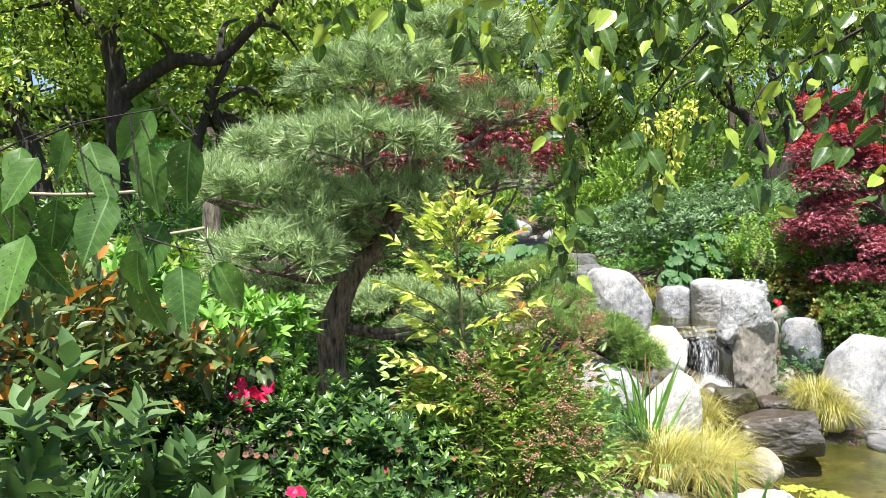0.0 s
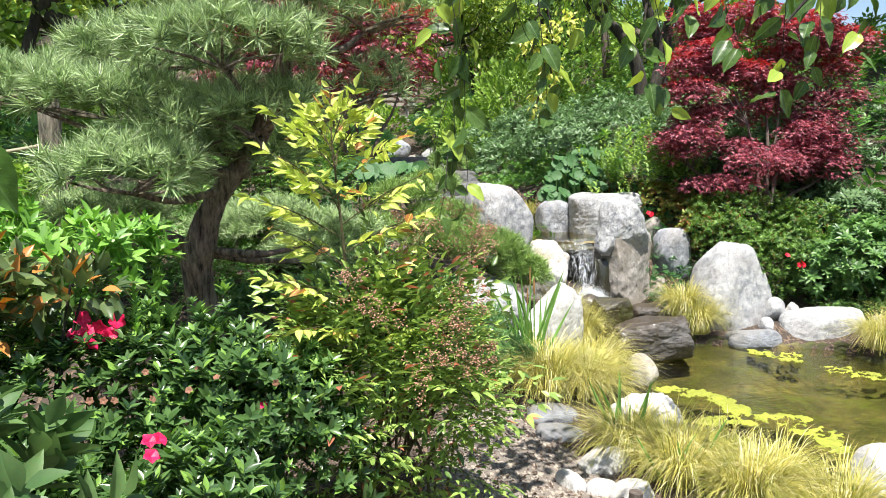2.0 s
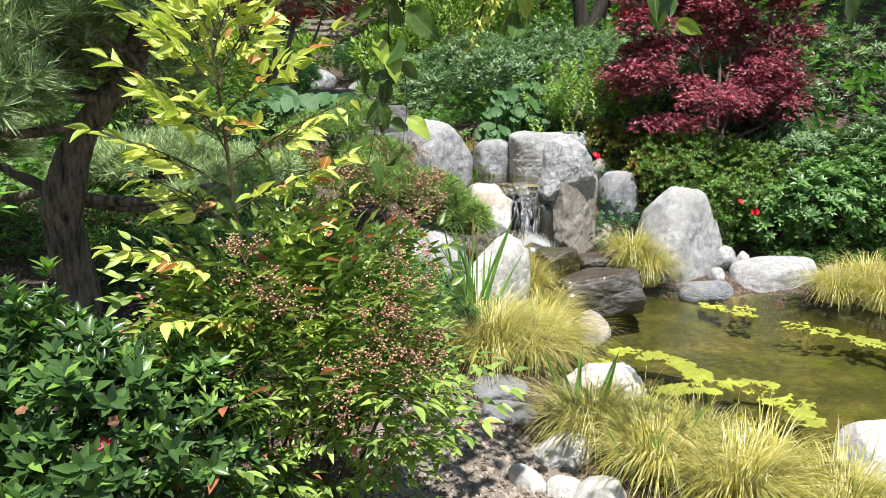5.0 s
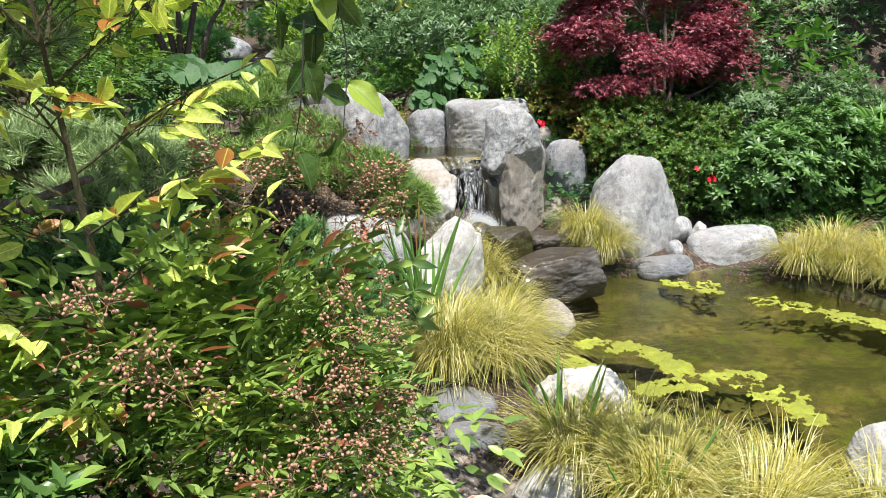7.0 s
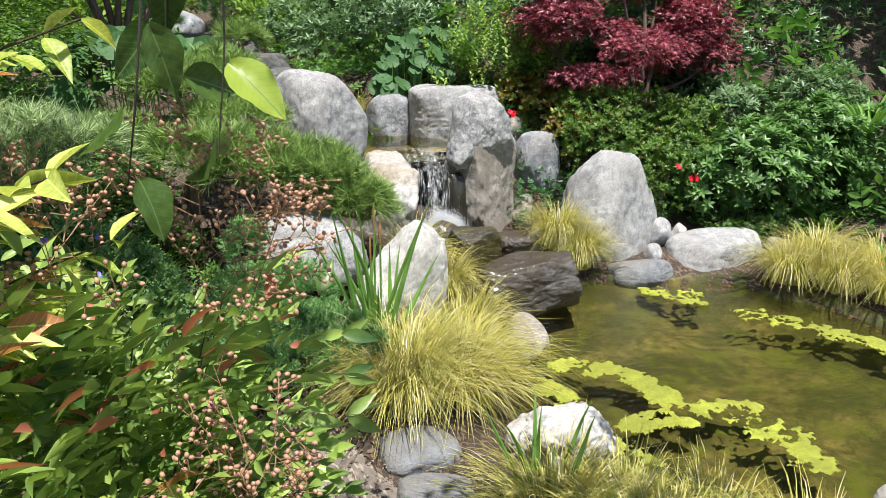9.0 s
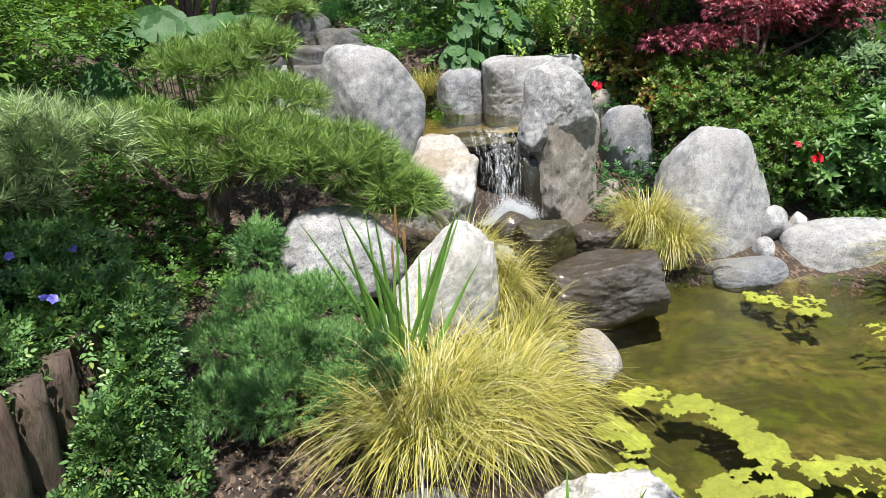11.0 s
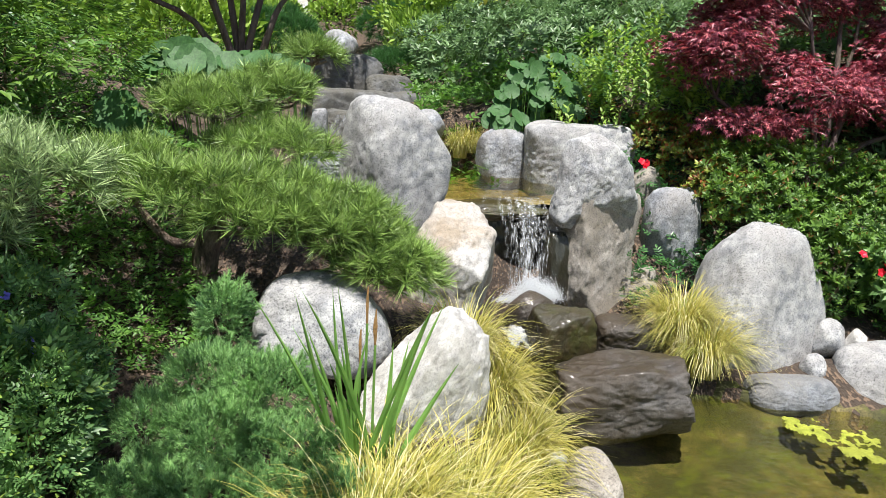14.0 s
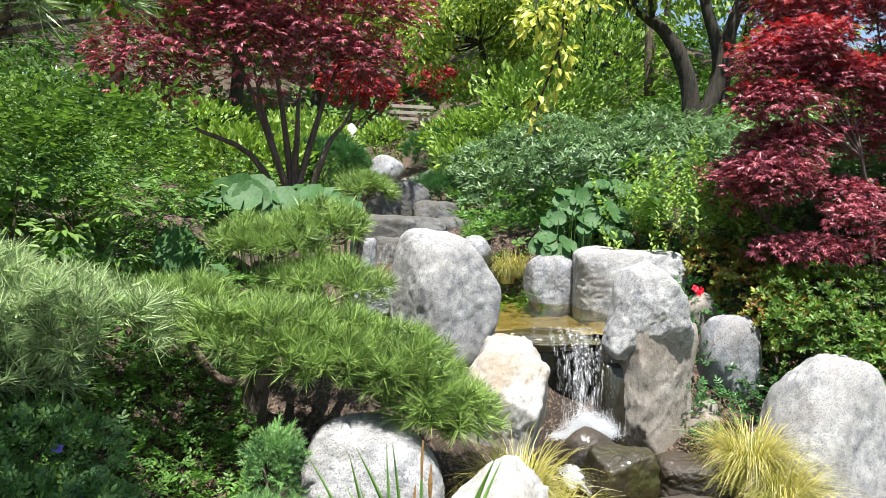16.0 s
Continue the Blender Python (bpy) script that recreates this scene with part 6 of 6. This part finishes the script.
tree("drooping branch of yellow young leaves from the slope tree", [([(5.3, 12.9, 4.25), (4.6, 11.5, 4.3), (3.6, 10.0, 4.0), (2.9, 9.1, 3.6)], 0.04, 0.012)], [((2.75, 9.1, 3.1), (0.28, 0.25, 0.2)), ((2.95, 9.1, 2.75), (0.16, 0.16, 0.35)), ((3.1, 9.1, 3.3), (0.3, 0.25, 0.18)), ((2.75, 9.1, 2.35), (0.08, 0.08, 0.25))], 330, 0.085, L_YELLOW, BARK_DARK, leaf(0.55, 0.08, 0.15), hang=0.9)
tree("spreading dark-limbed tree with drooping green leaves",
     [([(-3.7, 8, 1.2), (-3.66, 8, 2.8), (-3.7, 8, 3.6), (-3.75, 8, 4.2), (-3.4, 8, 4.6)], 0.16, 0.08), ([(-3.65, 8, 3.3), (-3.0, 7.9, 3.7), (-2.5, 7.9, 3.72), (-2.05, 7.8, 4.1), (-1.6, 7.8, 4.5)], 0.09, 0.04), ([(-2.9, 8.2, 2.6), (-2.7, 8.1, 3.2), (-2.4, 7.9, 3.7)], 0.07, 0.04),
      ([(-4.2, 7.6, 1.9), (-4.5, 7.6, 2.9), (-4.9, 7.6, 3.5), (-5.6, 7.6, 4.0)], 0.11, 0.05), ([(-3.75, 8, 3.9), (-4.2, 7.9, 4.4), (-4.6, 7.9, 4.9)], 0.08, 0.04)],
     spots((-3.5, 8.0, 4.6), (2.0, 1.0, 0.8), 20, 0.55, 34) + spots((-2.3, 8.8, 3.4), (0.7, 0.6, 1.2), 11, 0.4, 35) + spots((-4.6, 7.6, 3.3), (0.8, 0.5, 0.9), 8, 0.4, 36), 13000, 0.085, L_TREE, BARK_DARK, hang=0.5)
for k, (x, y, h, r) in enumerate([(-9, 15, 6, 2.6), (-5.5, 17, 6.5, 2.8), (-2.0, 21, 6.5, 2.6), (-6, 25, 8, 3.5), (-0.5, 29, 8, 3.2), (4, 31, 8, 3.4), (8.5, 27, 8, 3.4), (11.5, 20, 7, 3.0), (12, 13, 6.5, 2.6), (10.5, 8.5, 6, 2.2), (15, 28, 9, 4), (-12, 22, 8, 3.5), (9, 36, 10, 4), (-4, 38, 10, 4.5), (0, 44, 11, 5), (-14, 34, 10, 5), (17, 40, 11, 5), (7, 24, 8, 3), (11, 31, 9, 4), (5, 42, 10, 5), (1.5, 35, 8, 3.5), (-9, 42, 11, 5)]):
    z = land_z(x, y)
    tree("tall broadleaf tree closing off the garden", [([(x, y, z - 0.2), (x + 0.2, y, z + h * 0.35), (x - 0.1, y, z + h * 0.7)], 0.2, 0.08)], spots((x, y, z + h * 0.62), (r, r * 0.8, h * 0.32), 16, r * 0.42, 50 + k), 5200, 0.28, L_TREE if k % 3 else L_LIME, BARK_DARK, group="background trees")
for k, (x, y, h, r) in enumerate([(-8, -2, 7, 2.5), (6, -8, 8, 3), (-5, -10, 8, 3), (10, -1, 7, 2.5), (-9, 5, 6, 2.2)]):
    z = land_z(x, y)
    tree("broadleaf tree beside the garden path", [([(x, y, z - 0.2), (x + 0.2, y, z + h * 0.35), (x - 0.1, y, z + h * 0.7)], 0.2, 0.08)], spots((x, y, z + h * 0.65), (r, r, h * 0.25), 12, r * 0.42, 80 + k), 2200, 0.26, L_TREE, BARK_DARK, group="background trees")
for k, (x, y, r) in enumerate([(-2.6, 6.0, 0.5), (-3.4, 6.6, 0.6), (-4.4, 6.2, 0.7), (-2.4, 9.8, 0.9), (-4.0, 10.5, 1.0), (-1.6, 9.2, 0.6), (-6, 9.5, 1.1), (-3.0, 12.5, 1.1), (-5.5, 13, 1.2), (-2.2, 4.6, 0.5), (-3.2, 4.4, 0.6)]):
    z = land_z(x, y)
    bush("shrub", "leafy green shrub under the trees", "shrub", [((x, y, z + r * 0.6), (r, r * 0.8, r * 0.75))], GREY_SHOOT, int(330 * r / 0.6), 0.1, (L_LIME, L_AZALEA, L_DARK)[k % 3], 4, group="shrubs under the trees", shell=0.7)

# ---- overhanging branches with large leaves, each a leaf of its own ----
def broad_leaf(width, fold, droop, seed):
    """A pointed oval leaf with a raised midrib, wavy margin and drooping tip."""
    t = np.array([0, 0.06, 0.16, 0.3, 0.45, 0.6, 0.75, 0.88, 0.96, 1.0])
    w = np.array([0.02, 0.42, 0.8, 1.0, 0.98, 0.84, 0.6, 0.3, 0.1, 0.0]) * width / 2
    rng = np.random.default_rng(seed)
    rows = []
    for k, u in enumerate((-1, -0.5, 0, 0.5, 1)):
        wave = 0.03 * np.sin(t * 15 + seed + u * 2) * abs(u)
        rows.append(np.stack([u * w, t - 0.02 * abs(u), fold * abs(u) * w * 4 - droop * t ** 2 + wave - (0.012 if u == 0 else 0)], 1))
    v = np.stack(rows, 1).reshape(-1, 3)
    f = [(5 * i + j, 5 * i + j + 1, 5 * i + j + 6, 5 * i + j + 5) for i in range(9) for j in range(4)]
    return v, np.array(f)


PEAR_MESHES, BITTEN_MESHES = [], []
for meshes, leaf_mat in ((PEAR_MESHES, L_PEAR), (BITTEN_MESHES, L_BITTEN)):
    for k in range(3):
        ob = mesh_object("leaf", *broad_leaf(0.5 + 0.05 * k, 0.05 + 0.03 * k, 0.08 + 0.1 * k, 40 + k), leaf_mat, smooth=True)
        meshes.append(ob.data)
        bpy.data.objects.remove(ob)


def hanging_branch(label, boughs, strands, size, seed, meshes=None, wood=0.012, stray=0.07):
    """boughs: bends of the wood; strands: start, end, number of leaves."""
    ob = thing("tree_branch", label, "tree branch", "overhanging branches")
    rng = np.random.default_rng(seed)
    for pts in boughs:
        part("bough", tube(pts, [wood, wood * 0.35], 6), BARK_DARK, ob)
    for s, e, n in strands:
        s, e = np.array(s, dtype=float), np.array(e, dtype=float)
        mid = (s + e) / 2 + rng.normal(size=3) * stray * np.linalg.norm(e - s)
        part("twig", tube([s, mid, e], [0.0018, 0.0008], 4), BARK_DARK, ob)
        for k in range(n):
            t = (k + 0.6) / n
            p = (1 - t) ** 2 * s + 2 * t * (1 - t) * mid + t * t * e
            a = k * 2.4 + rng.random()
            way = Vector((math.cos(a) * 0.7, math.sin(a) * 0.7, -0.9 + 0.5 * rng.normal())).normalized() if not meshes else Vector((0.3 * rng.normal(), 0.3 * rng.normal(), -1)).normalized()
            q = p + np.array(way) * 0.02
            lf = new("leaf", (meshes or PEAR_MESHES)[rng.integers(3)])
            lf.parent = ob
            face = (Vector((0.7 * rng.normal(), 0.6 * rng.normal() - 1.0, 0.4 + 0.4 * rng.normal()))).normalized() if not meshes else Vector((0.35 * rng.normal(), -1.0, 0.25 * rng.normal())).normalized()
            x = way.cross(face).normalized()
            z = x.cross(way)
            ln = size * (0.7 + 0.5 * rng.random())
            m = Matrix((x, way, z)).transposed().to_4x4()
            lf.matrix_basis = Matrix.Translation(q) @ m @ Matrix.Scale(ln, 4)
    return ob


def p0(px, py, depth):
    """Place straight ahead of the walk's start, by its bearing."""
    return np.array([(px - 784) / 1252 * depth, depth, EYE - (py - 441) / 1252 * depth])


rngb = np.random.default_rng(99)
strands = []
for k in range(60):
    x = 0.5 + 1.6 * rngb.random()
    y = 2.75 + 0.6 * rngb.random()
    z = 2.75 + 0.15 * rngb.random()
    ln = 0.25 + 0.3 * rngb.random() + (0.2 if x > 1.2 else 0)
    strands.append(((x, y, z), (x + 0.12 * rngb.normal(), y + 0.08 * rngb.normal(), z - ln), 5))
for a, b, n in [((930, 0), (975, 300), 8), ((1000, 60), (1015, 290), 7), ((1000, 200), (1018, 400), 7), ((1010, 20), (1140, 190), 8), ((1140, 190), (1160, 390), 8), ((1090, 150), (1190, 330), 7), ((1240, 180), (1345, 350), 9), ((1330, 150), (1370, 380), 6), ((690, -20), (690, 40), 3), ((715, -20), (718, 45), 3), ((610, -10), (560, 70), 4),
                ((600, 0), (590, 80), 3), ((820, -20), (828, 85), 6), ((855, -20), (850, 90), 6), ((880, -20), (800, 30), 5)]:
    strands.append((p0(*a, 2.95 + 0.1 * rngb.normal()), p0(*b, 2.95), n))
# unseen strands above the view, added to shade the mulch and left sedge
for k in range(46):
    x, y, z = 0.35 + 1.0 * rngb.random(), 3.45 + 0.65 * rngb.random(), 3.15 + 0.4 * rngb.random()
    strands.append(((x, y, z), (x + 0.12 * rngb.normal(), y + 0.1 * rngb.normal(), z - 0.16), 4))
# the first bough is added too, out of view, to hold the shading strands
hanging_branch("overhanging branch with drooping glossy pear leaves and added unseen strands for shade", [[(2.5, 2.7, 2.95), (1.8, 3.3, 3.3), (1.2, 3.8, 3.4), (0.4, 4.2, 3.4)], [(2.6, 2.6, 2.9), (1.6, 2.9, 2.85), (0.9, 3.0, 2.75), (0.3, 3.05, 2.75)], [(1.6, 2.9, 2.85), (1.1, 2.95, 2.5), (0.86, 3.0, 2.2)], [(2.4, 2.9, 2.9), (1.9, 3.1, 2.6), (1.4, 3.1, 2.3), (1.3, 3.0, 2.0)]], strands, 0.112, 5)
hanging_branch("drooping twigs with large glossy green leaves", [[(2.3, 2.2, 2.7), (1.75, 2.3, 2.3), (1.5, 2.4, 2.0)]], [((1.5, 2.4, 2.15), (1.5, 2.42, 1.75), 7), ((1.62, 2.4, 2.2), (1.62, 2.45, 1.82), 7), ((1.8, 2.45, 2.3), (1.75, 2.4, 1.9), 6), ((1.35, 2.5, 2.25), (1.38, 2.5, 1.95), 5), ((1.2, 2.5, 2.3), (1.2, 2.5, 2.05), 4)], 0.095, 6)
hanging_branch("thin hanging twig with long green leaves", [], [((0.6, 3.0, 2.7), (0.52, 3.0, 1.85), 3), ((0.52, 3.0, 1.85), (0.5, 2.98, 1.45), 6), ((0.54, 3.02, 1.9), (0.44, 3.0, 1.6), 4), ((0.54, 3.0, 1.7), (0.55, 2.98, 1.38), 4), ((0.49, 2.98, 1.6), (0.45, 2.98, 1.35), 3)], 0.085, 7)
near = []
for px, py in ((290, 175), (345, 225), (265, 235), (155, 230), (90, 260), (165, 350), (30, 300), (110, 330), (20, 400), (60, 395), (250, 420), (305, 375), (380, 445), (325, 450), (245, 470), (210, 330), (130, 210), (45, 240)):
    d = 0.92 + 0.12 * rngb.random()
    near.append((p0(px - 14, py - 22, d), p0(px, py + 14, d), 1))
for a, b in (((-60, 300), (130, 215)), ((60, 250), (300, 190)), ((300, 190), (350, 240)), ((130, 215), (160, 340)), ((230, 200), (255, 420)), ((255, 420), (380, 450)), ((-60, 300), (60, 400))):
    near.append((p0(*a, 0.98), p0(*b, 0.96), 0))
hanging_branch("near branch with large insect-bitten green leaves", [[p0(-260, 330, 1.0), p0(-160, 315, 1.0), p0(-60, 300, 0.98)]], near, 0.1, 8, BITTEN_MESHES, 0.004, 0.04)

# ---- posts, rope, stump, bridge ----
def post(label, x, y, z0, z1, r, mat=None, category="post", group="rope fence posts"):
    ob = thing("fence_post", label, category, group)
    part("shaft", tube([(x, y, z0 - 0.2), (x, y, (z0 + z1) / 2), (x + 0.003, y, z1)], [r, r * 0.97], 14, 0.06, 4), mat or WOOD_POST, ob, smooth=False)
    part("band", tube([(x, y, z1 - 0.075), (x, y, z1 - 0.055), (x, y, z1 - 0.035)], [r * 1.06, r * 1.12, r * 1.06], 12, 0.1), ROPE, ob, "rope wound round the post")
    return ob


def rope(label, a, b, sag, r=0.009):
    t = np.linspace(0, 1, 14)
    p = np.array(a)[None] * (1 - t)[:, None] + np.array(b)[None] * t[:, None]
    p[:, 2] -= sag * 4 * t * (1 - t)
    ob = mesh_object("rope", *tube(p, [r], 7, 0.15, 2), ROPE, smooth=True)
    return tagged(ob, label, "rope", "fence ropes")


post("short weathered wooden post with a rope at the pond path", 1.28, 2.98, -0.05, 0.17, 0.032)
rope("grey rope slung low beside the path", (1.26, 2.98, 0.12), (0.95, 2.0, 0.1), 0.06)
zl = land_z(-2.12, 6.5)
post("dark brown square-cut fence post among the shrubs", -2.12, 6.5, zl, 2.33, 0.085, BARK_PINE)
rope("old rope strung from the fence post", (-2.12, 6.45, 2.22), (-4.6, 6.3, 2.2), 0.12, 0.016)
rope("old rope strung from the fence post", (-2.12, 6.45, 1.8), (-4.6, 6.3, 1.78), 0.12, 0.016)
stumps = thing("log_edging", "row of weathered upright logs holding the bank", "log edging")
for k, (x, y) in enumerate([(0.38, 5.04), (0.32, 4.88), (0.27, 4.74), (0.22, 4.6), (0.16, 4.46), (0.42, 5.2)]):
    part("log", tube([(x, y, -0.15), (x, y, 0.2), (x - 0.01, y, 0.54 + 0.03 * math.sin(k * 3))], [0.056, 0.05], 12, 0.25, k), WOOD_POST, stumps, smooth=True)
stump = mesh_object("tree_stump", *tube([(0.0, 6.55, 0.3), (0.0, 6.55, 0.5), (0.01, 6.54, 0.66)], [0.14, 0.11, 0.09], 14, 0.3, 5), BARK_PINE, smooth=True)
tagged(stump, "broken brown tree stump among creeping cover", "tree stump")
bridge = thing("footbridge", "weathered grey wooden footbridge up the valley", "footbridge")
WOOD_GREY = bark_material("grey wood", (0.3, 0.27, 0.23), (0.5, 0.46, 0.4), 12)
for z in (3.68, 3.86, 4.04):
    box("rail", (1.6, 24.0, z), (3.3, 24.06, z + 0.1), WOOD_GREY, bridge)
for x in (1.7, 2.3, 2.9):
    box("post", (x, 24.06, 3.2), (x + 0.1, 24.16, 4.18), WOOD_GREY, bridge)
box("deck", (1.5, 24.1, 3.3), (3.4, 25.3, 3.42), WOOD_GREY, bridge)
upper_fall = thing("waterfall", "small trickle of white water between dark stones", "waterfall")
for x in (1.5, 1.56):
    part("strand", water_strand(x, 0.04, 9.12, 1.16, 0.95, 0.06, 3), FALL[0], upper_fall, smooth=True)
upper_water = bm_object("water", outline_sheet([(1.3, 8.0), (1.7, 7.95), (1.85, 8.6), (1.8, 9.1), (1.4, 9.15), (1.25, 8.6)], 0.9), POOL_WATER)
tagged(upper_water, "shallow stream water above the ledge", "stream", kind="structure")
